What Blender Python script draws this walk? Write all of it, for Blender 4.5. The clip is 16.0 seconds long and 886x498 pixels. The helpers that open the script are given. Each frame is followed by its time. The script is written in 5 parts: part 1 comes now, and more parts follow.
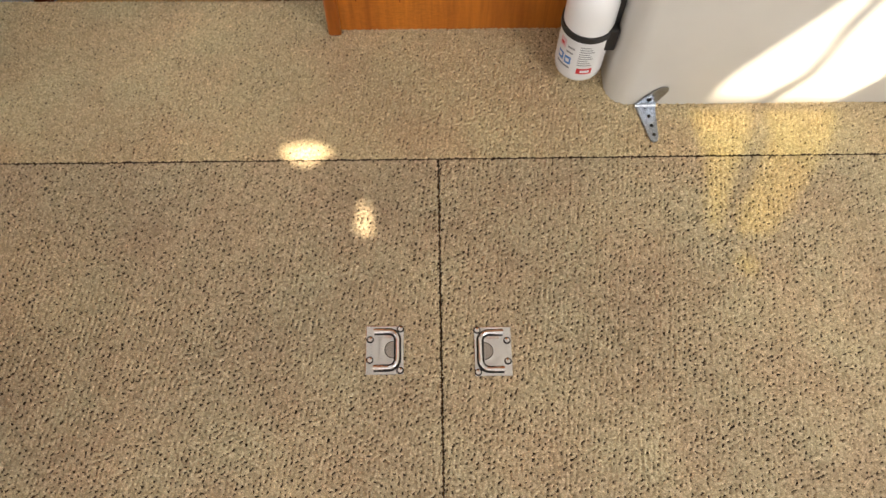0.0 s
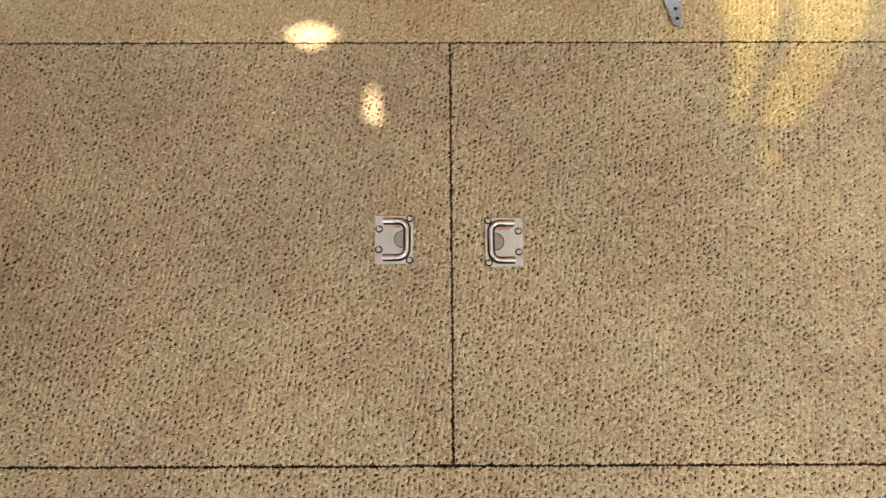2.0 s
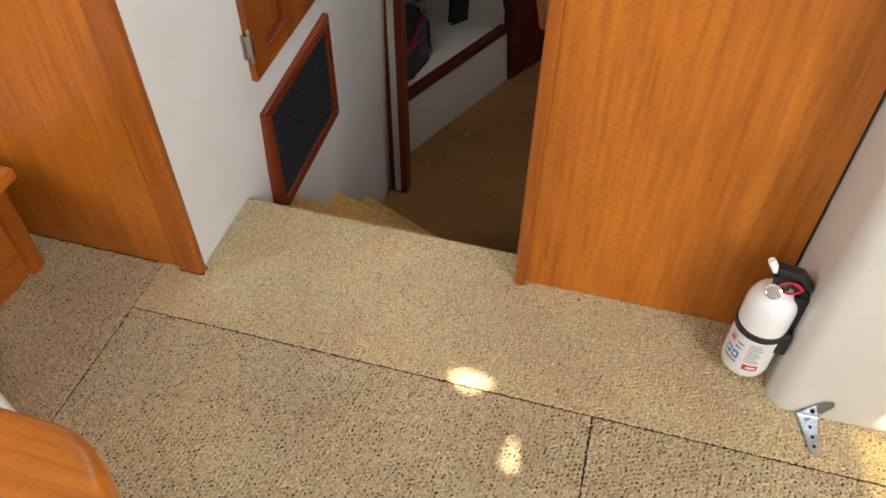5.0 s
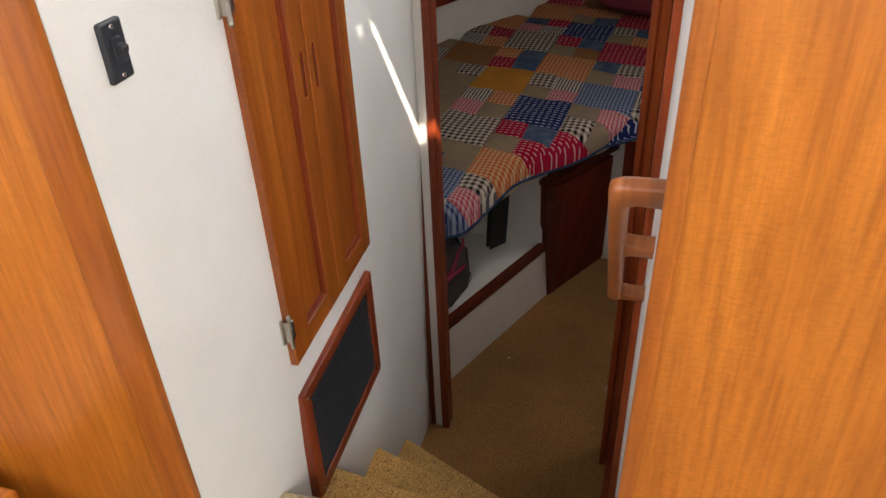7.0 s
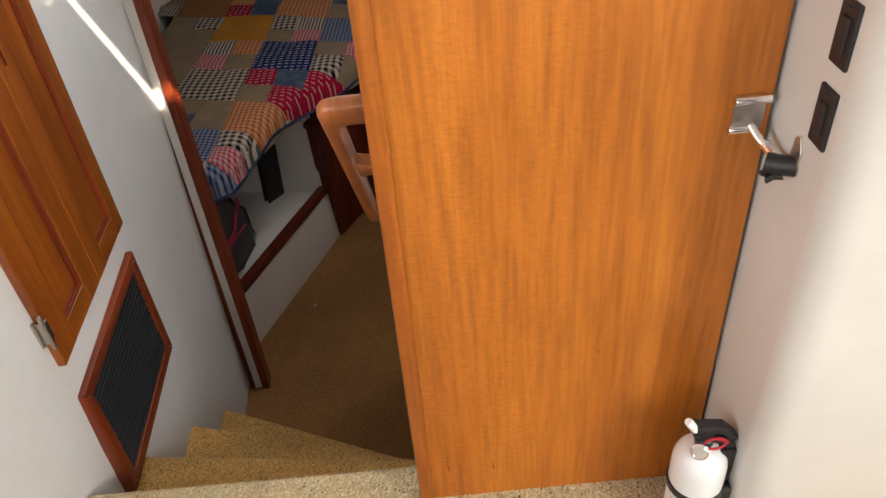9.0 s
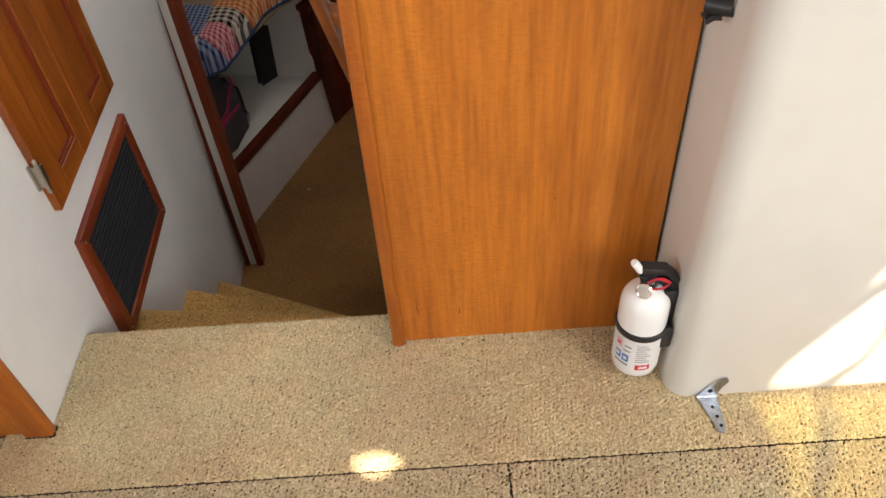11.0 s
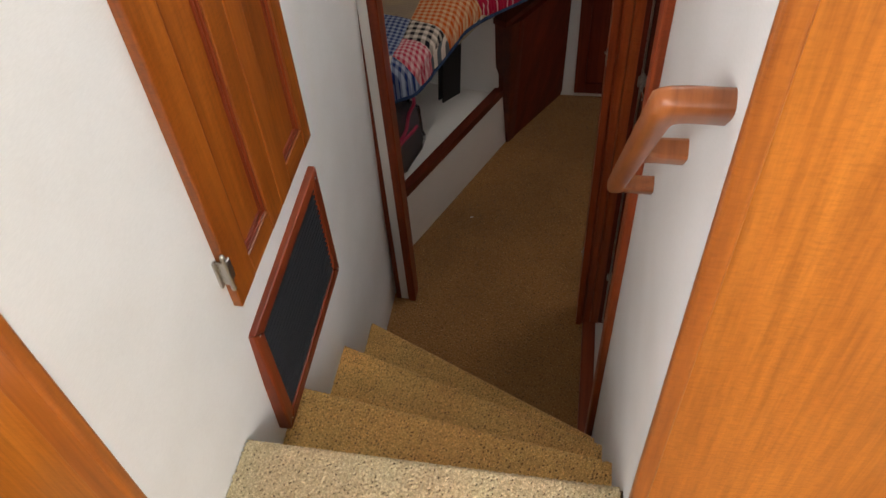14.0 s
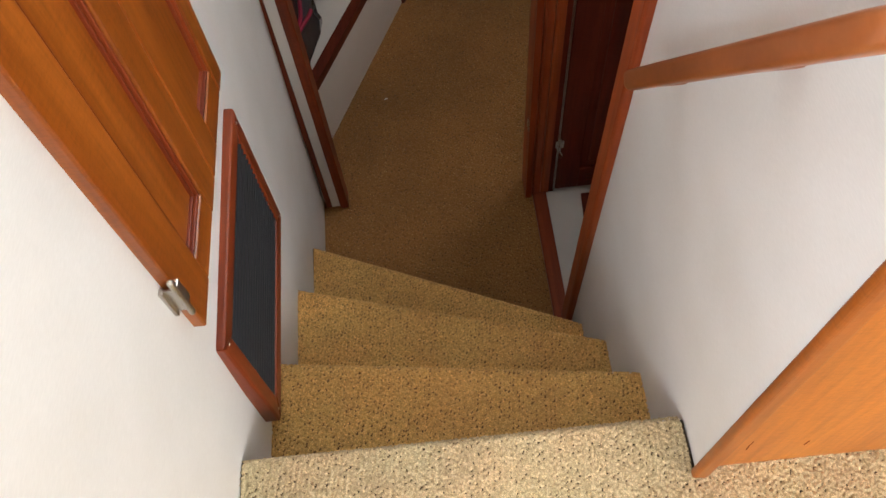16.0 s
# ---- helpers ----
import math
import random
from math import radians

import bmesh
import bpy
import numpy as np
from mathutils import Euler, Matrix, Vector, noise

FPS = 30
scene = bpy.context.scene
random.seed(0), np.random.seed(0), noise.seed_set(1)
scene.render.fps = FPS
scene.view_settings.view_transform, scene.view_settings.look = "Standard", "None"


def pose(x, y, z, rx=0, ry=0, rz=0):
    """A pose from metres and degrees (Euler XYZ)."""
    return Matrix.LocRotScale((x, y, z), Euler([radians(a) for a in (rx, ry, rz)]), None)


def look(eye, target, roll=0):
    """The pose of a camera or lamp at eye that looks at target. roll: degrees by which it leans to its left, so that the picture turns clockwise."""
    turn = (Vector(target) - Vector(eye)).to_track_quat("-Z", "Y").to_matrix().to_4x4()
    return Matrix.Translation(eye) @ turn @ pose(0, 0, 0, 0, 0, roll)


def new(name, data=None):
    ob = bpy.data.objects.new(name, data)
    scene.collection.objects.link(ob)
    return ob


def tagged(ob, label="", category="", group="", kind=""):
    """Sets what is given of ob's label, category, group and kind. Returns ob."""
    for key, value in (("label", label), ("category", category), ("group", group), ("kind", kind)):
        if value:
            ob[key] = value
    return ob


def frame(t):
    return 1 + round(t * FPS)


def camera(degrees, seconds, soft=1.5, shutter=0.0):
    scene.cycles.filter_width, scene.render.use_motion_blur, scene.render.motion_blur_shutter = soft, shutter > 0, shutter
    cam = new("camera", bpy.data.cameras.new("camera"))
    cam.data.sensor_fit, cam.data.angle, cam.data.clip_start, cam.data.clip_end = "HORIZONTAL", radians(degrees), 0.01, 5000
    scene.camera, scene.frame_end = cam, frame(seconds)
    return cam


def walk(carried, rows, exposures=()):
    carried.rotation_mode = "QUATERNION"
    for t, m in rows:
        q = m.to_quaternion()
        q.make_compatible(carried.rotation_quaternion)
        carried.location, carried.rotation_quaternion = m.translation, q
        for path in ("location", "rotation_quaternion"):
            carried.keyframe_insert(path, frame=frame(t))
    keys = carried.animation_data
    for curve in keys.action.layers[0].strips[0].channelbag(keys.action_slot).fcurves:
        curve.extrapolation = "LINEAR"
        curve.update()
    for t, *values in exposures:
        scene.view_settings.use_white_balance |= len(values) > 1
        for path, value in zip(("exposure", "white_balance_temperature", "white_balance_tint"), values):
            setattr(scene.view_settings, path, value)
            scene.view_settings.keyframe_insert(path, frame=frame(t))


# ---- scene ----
cam = camera(60.6, 16.0)
PATH = [
    (0, (-0.009, 0.043, 1.233), (0.013, 0.846, -0.599), 0.7),
    (0.5, (-0.03, 0.046, 1.215), (0.007, 0.693, -0.677), 2.6),
    (1, (-0.039, 0.046, 1.208), (-0.002, 0.609, -0.71), 3.6),
    (1.5, (-0.031, 0.044, 1.202), (-0.014, 0.585, -0.723), 1.7),
    (2, (-0.019, 0.034, 1.198), (-0.011, 0.594, -0.722), 0.6),
    (2.5, (-0.004, 0.028, 1.197), (-0.025, 0.631, -0.71), -2.4),
    (3, (-0.017, 0.002, 1.199), (-0.035, 0.7, -0.676), -1.3),
    (3.5, (-0.02, -0.023, 1.194), (-0.068, 0.83, -0.614), -1.1),
    (4, (-0.033, -0.034, 1.225), (-0.121, 0.963, -0.507), -0.0),
    (4.5, (-0.054, -0.048, 1.258), (-0.261, 1.143, -0.336), 0.8),
    (5, (-0.082, -0.052, 1.294), (-0.438, 1.268, -0.166), 0.5),
    (5.2, (-0.089, -0.05, 1.306), (-0.492, 1.305, -0.108), 0.5),
    (7.3, (-0.267, 0.258, 1.345), (-0.73, 1.864, 0.246), -3.4),
    (7.5, (-0.28, 0.27, 1.343), (-0.707, 1.885, 0.244), -3.8),
    (8, (-0.275, 0.276, 1.329), (-0.586, 1.899, 0.204), -4.2),
    (8.5, (-0.222, 0.257, 1.32), (-0.406, 1.867, 0.146), -4.9),
    (9, (-0.128, 0.206, 1.329), (-0.127, 1.763, 0.074), -5.4),
    (9.2, (-0.083, 0.185, 1.339), (-0.02, 1.716, 0.054), -5.5),
    (11.3, (-0.071, 0.059, 1.295), (-0.15, 1.457, -0.132), -4.7),
    (11.5, (-0.096, 0.07, 1.301), (-0.24, 1.466, -0.124), -5.4),
    (12, (-0.17, 0.148, 1.316), (-0.416, 1.532, -0.107), -6.4),
    (12.5, (-0.257, 0.245, 1.299), (-0.534, 1.619, -0.128), -6.0),
    (13, (-0.318, 0.311, 1.286), (-0.616, 1.669, -0.151), -5.4),
    (13.5, (-0.336, 0.423, 1.292), (-0.641, 1.767, -0.158), -5.0),
    (14, (-0.354, 0.527, 1.284), (-0.654, 1.848, -0.187), -4.8),
    (14.5, (-0.461, 0.609, 1.278), (-0.754, 1.902, -0.219), -5.5),
    (15, (-0.522, 0.714, 1.26), (-0.694, 1.931, -0.317), -5.8),
    (15.5, (-0.533, 0.771, 1.216), (-0.589, 1.877, -0.45), -4.0),
    (16, (-0.546, 0.809, 1.187), (-0.562, 1.818, -0.54), -6.8),
]
EXPOSURE = [(0, 1.81), (2, 1.89), (3.6, 1.93), (4.5, 2.03), (5.2, 2.22), (7.5, 2.4), (9, 2.35), (11.5, 2.2), (12.5, 2.33), (14, 2.49), (15, 2.7), (16, 2.87)]
walk(cam, [(t, look(eye, target, roll)) for t, eye, target, roll in PATH], EXPOSURE)

# ---- light ----
SUN_DIR = Vector((-0.94, 1.0, -1.6)).normalized()
world = bpy.data.worlds.new("sky")
scene.world = world
world.use_nodes = True
wn = world.node_tree
sky = wn.nodes.new("ShaderNodeTexSky")
sky.sky_type = 'NISHITA'
sky.sun_disc = False
sky.sun_elevation = math.asin(-SUN_DIR.z)
sky.sun_rotation = math.atan2(-SUN_DIR.x, -SUN_DIR.y)
wn.links.new(sky.outputs[0], wn.nodes["Background"].inputs[0])
wn.nodes["Background"].inputs[1].default_value = 0.05

sun_data = bpy.data.lights.new("sun", 'SUN')
sun_data.energy = 5.0
sun_data.angle = radians(0.6)
sun_data.color = (1.0, 0.87, 0.66)
sun = new("sun", sun_data)
sun.matrix_world = look((6, -6, 10), Vector((6, -6, 10)) + SUN_DIR)


def area_light(name, centre, aim, w, h, power, colour):
    """An added area lamp in place of sky light through an unseen opening."""
    data = bpy.data.lights.new(name, 'AREA')
    data.shape = 'RECTANGLE'
    data.size, data.size_y = w, h
    data.energy = power
    data.color = colour
    lamp = new(name, data)
    lamp.matrix_world = look(centre, aim)
    return lamp


# added fill; a closed board stands behind it, so no sky enters
area_light("sky_light_aft", (-0.3, -2.26, 1.45), (-0.3, 0, 1.25), 2.8, 0.9, 5.5, (1.0, 0.99, 0.97))
area_light("sky_light_port", (-2.36, -0.5, 1.45), (0, 0.6, 0.9), 2.2, 0.75, 7.0, (1.0, 0.98, 0.96))
area_light("sky_light_starboard", (1.6, -0.7, 1.55), (0.75, 0.1, 0.0), 1.2, 0.75, 16, (1.0, 0.98, 0.95))
area_light("sky_light_windshield", (-0.2, 2.2, 1.75), (-0.2, 1.3, 0.6), 1.2, 0.48, 2.2, (0.9, 0.96, 1.0))
area_light("sky_light_dash", (1.1, 2.2, 1.75), (0.1, 0.6, 0.2), 0.9, 0.5, 4, (1.0, 0.95, 0.86))
# added fill lamp for the cabin; its headliner has no opening
area_light("sky_light_deck_hatch", (0.12, 2.75, 1.28), (-0.8, 2.85, -0.6), 0.5, 0.5, 1.8, (1.0, 0.93, 0.86))


# ---- materials ----
def material(name, rough=0.5, metal=0.0, spec=0.5):
    m = bpy.data.materials.new(name)
    m.use_nodes = True
    b = m.node_tree.nodes["Principled BSDF"]
    b.inputs["Roughness"].default_value = rough
    b.inputs["Metallic"].default_value = metal
    b.inputs["Specular IOR Level"].default_value = spec
    return m, m.node_tree, b


def node(nt, kind, **values):
    n = nt.nodes.new(kind)
    for key, v in values.items():
        n.inputs[key.replace("_", " ")].default_value = v
    return n


def coords(nt, scale=(1, 1, 1), turn=(0, 0, 0), vary=False):
    """World-size object coordinates; with vary each object takes its own stretch of the pattern."""
    tc = nt.nodes.new("ShaderNodeTexCoord")
    mp = nt.nodes.new("ShaderNodeMapping")
    mp.inputs["Scale"].default_value = scale
    mp.inputs["Rotation"].default_value = turn
    nt.links.new(tc.outputs["Object"], mp.inputs["Vector"])
    if vary:
        info = nt.nodes.new("ShaderNodeObjectInfo")
        mul = nt.nodes.new("ShaderNodeVectorMath")
        mul.operation = 'SCALE'
        mul.inputs[0].default_value = (7.0, 5.0, 3.0)
        nt.links.new(info.outputs["Random"], mul.inputs["Scale"])
        nt.links.new(mul.outputs[0], mp.inputs["Location"])
    return mp.outputs[0]


def ramp(nt, fac, *stops):
    r = nt.nodes.new("ShaderNodeValToRGB")
    e = r.color_ramp.elements
    while len(e) < len(stops):
        e.new(0.5)
    for el, (p, c) in zip(e, stops):
        el.position, el.color = p, (*c, 1)
    nt.links.new(fac, r.inputs[0])
    return r.outputs[0]


def mix(nt, fac, a, b, mode='MIX'):
    m = nt.nodes.new("ShaderNodeMix")
    m.data_type, m.blend_type = 'RGBA', mode
    for sock, v in ((m.inputs[0], fac), (m.inputs[6], a), (m.inputs[7], b)):
        if isinstance(v, (int, float)):
            sock.default_value = v
        elif isinstance(v, tuple):
            sock.default_value = (*v, 1)
        else:
            nt.links.new(v, sock)
    return m.outputs[2]


def bump(nt, b, height, strength, distance):
    n = nt.nodes.new("ShaderNodeBump")
    n.inputs["Strength"].default_value = strength
    n.inputs["Distance"].default_value = distance
    nt.links.new(height, n.inputs["Height"])
    nt.links.new(n.outputs[0], b.inputs["Normal"])


def wood(name, dark, mid, light, grain=(1, 1, 1), rough=0.34, vary=True, figure=0.15, coat=0.15, spec=0.5):
    """Varnished timber; grain stretches the figure along its long axis, with a cross ribbon over it."""
    m, nt, b = material(name, rough, spec=spec)
    v = coords(nt, (1, 1, 1), vary=vary)

    def stretched(scale, **kw):
        mp = nt.nodes.new("ShaderNodeMapping")
        mp.inputs["Scale"].default_value = scale
        nt.links.new(v, mp.inputs["Vector"])
        n = node(nt, "ShaderNodeTexNoise", **kw)
        nt.links.new(mp.outputs[0], n.inputs["Vector"])
        return n.outputs[0]
    bands = stretched(grain, Scale=15.0, Detail=3.0, Roughness=0.5, Distortion=0.25)
    fine = stretched(grain, Scale=95.0, Detail=4.0, Roughness=0.65)
    cross = tuple(1.0 if g < 0.5 else 0.3 for g in grain)
    ribbon = stretched(cross, Scale=230.0, Detail=4.0, Roughness=0.65, Distortion=0.4)
    cloud = stretched((1, 1, 1), Scale=2.5, Detail=2.0)
    c = ramp(nt, bands, (0.3, dark), (0.5, mid), (0.7, light))
    c = mix(nt, 0.75, c, ramp(nt, fine, (0.3, (0.64, 0.58, 0.5)), (0.65, (1.12, 1.12, 1.1))), 'MULTIPLY')
    patchy = stretched(grain, Scale=4.0, Detail=2.0)
    k = nt.nodes.new("ShaderNodeMath")
    k.operation = 'MULTIPLY'
    k.inputs[1].default_value = figure * 2
    nt.links.new(ramp(nt, patchy, (0.4, (0, 0, 0)), (0.62, (1, 1, 1))), k.inputs[0])
    c = mix(nt, k.outputs[0], c, ramp(nt, ribbon, (0.36, (0.5, 0.42, 0.3)), (0.5, (1, 1, 1)), (0.66, (1.35, 1.35, 1.35))), 'MULTIPLY')
    c = mix(nt, 0.6, c, ramp(nt, cloud, (0.35, (0.82, 0.79, 0.75)), (0.65, (1.1, 1.1, 1.1))), 'MULTIPLY')
    nt.links.new(c, b.inputs["Base Color"])
    bump(nt, b, fine, 0.1, 0.0015)
    b.inputs["Coat Weight"].default_value = coat
    b.inputs["Coat Roughness"].default_value = 0.25
    return m


UP, ALONG_Y, ALONG_X = (1, 1, 0.06), (1, 0.06, 1), (0.06, 1, 1)
TEAK = ((0.405, 0.122, 0.013), (0.465, 0.149, 0.0165), (0.525, 0.18, 0.022))
CHERRY = ((0.13, 0.02, 0.006), (0.2, 0.034, 0.009), (0.27, 0.052, 0.014))
teak_up = wood("teak_panel_up", *TEAK, UP)
teak_trim_up = wood("teak_trim_up", (0.29, 0.075, 0.009), (0.39, 0.113, 0.013), (0.48, 0.158, 0.022), UP)
locker_up = wood("locker_teak_up", (0.21, 0.05, 0.006), (0.3, 0.08, 0.009), (0.39, 0.115, 0.015), UP)
locker_y = wood("locker_teak_along", (0.21, 0.05, 0.006), (0.3, 0.08, 0.009), (0.39, 0.115, 0.015), ALONG_Y)
teak_y = wood("teak_along", *TEAK, ALONG_Y)
teak_x = wood("teak_across", *TEAK, ALONG_X)
cherry_up = wood("cherry_up", *CHERRY, UP, 0.42, coat=0.05, spec=0.35)
cherry_y = wood("cherry_along", *CHERRY, ALONG_Y, 0.42, coat=0.05, spec=0.35)
# brighter cherry copy; light on the jamb and casing is in its colour
cherry_lit = wood("cherry_lit_up", (0.26, 0.045, 0.012), (0.38, 0.072, 0.018), (0.46, 0.105, 0.028), UP, 0.42, coat=0.05, spec=0.35)
rail_wood = wood("rail_wood", (0.21, 0.062, 0.017), (0.29, 0.087, 0.023), (0.36, 0.115, 0.032), (1, 0.1, 0.1), 0.36)
mahogany_up = wood("mahogany_up", (0.08, 0.011, 0.005), (0.13, 0.017, 0.007), (0.18, 0.028, 0.01), UP, 0.6, coat=0.0, spec=0.25)
cherry_dark = wood("cherry_dark", (0.075, 0.012, 0.006), (0.11, 0.018, 0.008), (0.15, 0.028, 0.011), ALONG_Y, 0.5, coat=0.0, spec=0.3)


def carpet_material(name, base, deep, fleck, glint):
    """Loop-pile boat carpet: close staggered loops, gaps darkened and yarn glints painted in as pale spots."""
    m, nt, b = material(name, 0.95, spec=0.12)
    v = coords(nt, (1, 1, 1), (0, 0, radians(24)))
    wob = node(nt, "ShaderNodeTexNoise", Scale=260.0, Detail=2.0)
    nt.links.new(v, wob.inputs["Vector"])

    def cells(scale, stretch, rnd, shift):
        mp = nt.nodes.new("ShaderNodeMapping")
        mp.inputs["Scale"].default_value = stretch
        mp.inputs["Location"].default_value = shift
        nt.links.new(v, mp.inputs["Vector"])
        n = node(nt, "ShaderNodeTexVoronoi", Scale=scale, Randomness=rnd)
        nt.links.new(mp.outputs[0], n.inputs["Vector"])
        k = nt.nodes.new("ShaderNodeMath")
        k.operation = 'MULTIPLY_ADD'
        k.inputs[1].default_value = 0.75
        nt.links.new(wob.outputs[0], k.inputs[0])
        nt.links.new(n.outputs["Distance"], k.inputs[2])
        return k.outputs[0]
    loops = cells(190.0, (1.15, 0.8, 1), 0.8, (0.3, 0.1, 0))
    pits = cells(112.0, (1.3, 0.8, 1), 0.6, (0, 0, 0))
    glint_spots = cells(105.0, (1.0, 1.0, 1), 0.9, (0.004, 0.003, 0.37))
    cloud = node(nt, "ShaderNodeTexNoise", Scale=3.4, Detail=3.0, Roughness=0.55)
    nt.links.new(v, cloud.inputs["Vector"])
    c = mix(nt, ramp(nt, loops, (0.6, (0, 0, 0)), (1.05, (1, 1, 1))), base, deep)
    c = mix(nt, ramp(nt, pits, (0.55, (1, 1, 1)), (0.68, (0, 0, 0))), c, fleck)
    c = mix(nt, ramp(nt, glint_spots, (0.46, (1, 1, 1)), (0.56, (0, 0, 0))), c, glint)
    c = mix(nt, 0.85, c, ramp(nt, cloud.outputs[0], (0.3, (0.78, 0.78, 0.8)), (0.7, (1.14, 1.12, 1.08))), 'MULTIPLY')
    nt.links.new(c, b.inputs["Base Color"])
    h = nt.nodes.new("ShaderNodeMath")
    h.operation = 'SUBTRACT'
    nt.links.new(ramp(nt, pits, (0.5, (0, 0, 0)), (0.85, (1, 1, 1))), h.inputs[0])
    nt.links.new(ramp(nt, loops, (0.4, (0, 0, 0)), (1.0, (1, 1, 1))), h.inputs[1])
    bump(nt, b, h.outputs[0], 0.8, 0.004)
    b.inputs["Sheen Weight"].default_value = 0.1
    return m


carpet = carpet_material("carpet", (0.40, 0.30, 0.19), (0.27, 0.195, 0.115), (0.075, 0.05, 0.028), (0.62, 0.5, 0.36))
# darker layer under the pile; it shows in the open pits
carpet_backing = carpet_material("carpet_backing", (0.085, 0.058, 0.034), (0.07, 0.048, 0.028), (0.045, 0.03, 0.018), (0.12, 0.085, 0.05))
# warm bounce off the woodwork is put into this carpet colour
carpet_low = carpet_material("carpet_low", (0.35, 0.175, 0.06), (0.28, 0.135, 0.045), (0.08, 0.04, 0.015), (0.55, 0.34, 0.14))
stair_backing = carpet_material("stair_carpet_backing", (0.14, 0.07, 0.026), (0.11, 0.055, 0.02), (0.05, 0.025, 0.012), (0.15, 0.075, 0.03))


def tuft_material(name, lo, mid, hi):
    """Twisted carpet yarn; every loop takes its own shade, with glints painted as bright specks."""
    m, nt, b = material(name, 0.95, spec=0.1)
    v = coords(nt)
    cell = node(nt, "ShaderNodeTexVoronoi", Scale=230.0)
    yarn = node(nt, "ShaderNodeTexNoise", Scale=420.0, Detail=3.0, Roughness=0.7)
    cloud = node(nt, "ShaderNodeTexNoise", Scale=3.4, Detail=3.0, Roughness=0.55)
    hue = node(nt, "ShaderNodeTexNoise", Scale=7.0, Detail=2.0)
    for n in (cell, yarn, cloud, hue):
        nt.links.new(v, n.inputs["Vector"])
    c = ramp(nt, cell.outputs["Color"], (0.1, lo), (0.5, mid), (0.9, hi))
    # the bright end of this noise paints glints on the yarn
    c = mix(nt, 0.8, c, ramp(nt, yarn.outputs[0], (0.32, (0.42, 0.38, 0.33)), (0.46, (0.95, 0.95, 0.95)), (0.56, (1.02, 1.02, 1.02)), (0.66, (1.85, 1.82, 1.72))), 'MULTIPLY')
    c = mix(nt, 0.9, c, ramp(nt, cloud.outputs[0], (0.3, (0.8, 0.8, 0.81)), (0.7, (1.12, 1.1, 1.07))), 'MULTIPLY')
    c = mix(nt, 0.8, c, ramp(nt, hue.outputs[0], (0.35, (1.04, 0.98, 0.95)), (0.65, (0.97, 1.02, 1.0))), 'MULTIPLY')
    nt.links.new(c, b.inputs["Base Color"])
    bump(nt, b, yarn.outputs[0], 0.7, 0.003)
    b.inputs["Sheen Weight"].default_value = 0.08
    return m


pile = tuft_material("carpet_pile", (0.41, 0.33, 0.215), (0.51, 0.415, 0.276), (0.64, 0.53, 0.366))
# stair-head copy of the pile with warm light put into its colour
pile_warm_lit = tuft_material("carpet_pile_warm_lit", (0.48, 0.38, 0.23), (0.585, 0.47, 0.295), (0.71, 0.585, 0.38))
# stair copy of the pile, tinted for warm bounce off the wood
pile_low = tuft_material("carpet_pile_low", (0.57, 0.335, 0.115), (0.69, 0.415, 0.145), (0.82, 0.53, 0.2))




def painted(name, colour, rough=0.4, grain=900.0, stains=0.05, depth=0.15):
    m, nt, b = material(name, rough)
    v = coords(nt)
    n1 = node(nt, "ShaderNodeTexNoise", Scale=4.0, Detail=4.0, Roughness=0.6)
    n2 = node(nt, "ShaderNodeTexNoise", Scale=grain, Detail=2.0)
    for n in (n1, n2):
        nt.links.new(v, n.inputs["Vector"])
    lo = tuple(1 - stains * k for k in (1.0, 1.1, 1.3))
    nt.links.new(mix(nt, 1.0, colour, ramp(nt, n1.outputs[0], (0.35, lo), (0.65, (1, 1, 1))), 'MULTIPLY'), b.inputs["Base Color"])
    bump(nt, b, n2.outputs[0], depth, 0.0006)
    return m


def weave_wall(name, colour):
    """Vinyl wall covering with a faint fabric weave."""
    m, nt, b = material(name, 0.55, spec=0.35)
    v = coords(nt)
    w1 = node(nt, "ShaderNodeTexNoise", Scale=420.0, Detail=2.0)
    w2 = node(nt, "ShaderNodeTexNoise", Scale=5.0, Detail=3.0)
    st = nt.nodes.new("ShaderNodeMapping")
    st.inputs["Scale"].default_value = (1, 0.25, 1.6)
    nt.links.new(v, st.inputs["Vector"])
    nt.links.new(st.outputs[0], w1.inputs["Vector"])
    nt.links.new(v, w2.inputs["Vector"])
    c = mix(nt, 1.0, colour, ramp(nt, w2.outputs[0], (0.35, (0.94, 0.935, 0.925)), (0.65, (1, 1, 1))), 'MULTIPLY')
    c = mix(nt, 0.25, c, ramp(nt, w1.outputs[0], (0.35, (0.86, 0.86, 0.86)), (0.65, (1.03, 1.03, 1.03))), 'MULTIPLY')
    nt.links.new(c, b.inputs["Base Color"])
    bump(nt, b, w1.outputs[0], 0.25, 0.0008)
    return m


vinyl = weave_wall("white_vinyl", (0.78, 0.785, 0.79))
gelcoat = painted("cream_gelcoat", (0.6, 0.585, 0.55), 0.22, 300.0, 0.05, 0.05)
white_paint = painted("white_paint", (0.78, 0.77, 0.75), 0.4)
headliner = painted("headliner", (0.72, 0.70, 0.66), 0.8)
ext_white = painted("white_enamel", (0.80, 0.81, 0.83), 0.25, 500.0, 0.03, 0.04)
black_plastic = painted("black_plastic", (0.016, 0.017, 0.02), 0.42, 700.0, 0.1, 0.2)
switch_plastic = painted("switch_plastic", (0.022, 0.026, 0.036), 0.4, 700.0, 0.1, 0.15)
red_plastic = painted("red_plastic", (0.45, 0.015, 0.03), 0.4)
mesh_black = painted("grille_mesh", (0.005, 0.0055, 0.007), 0.85, 900.0, 0.2, 0.4)
slat_black = painted("grille_slat", (0.018, 0.02, 0.025), 0.6, 900.0, 0.2, 0.2)
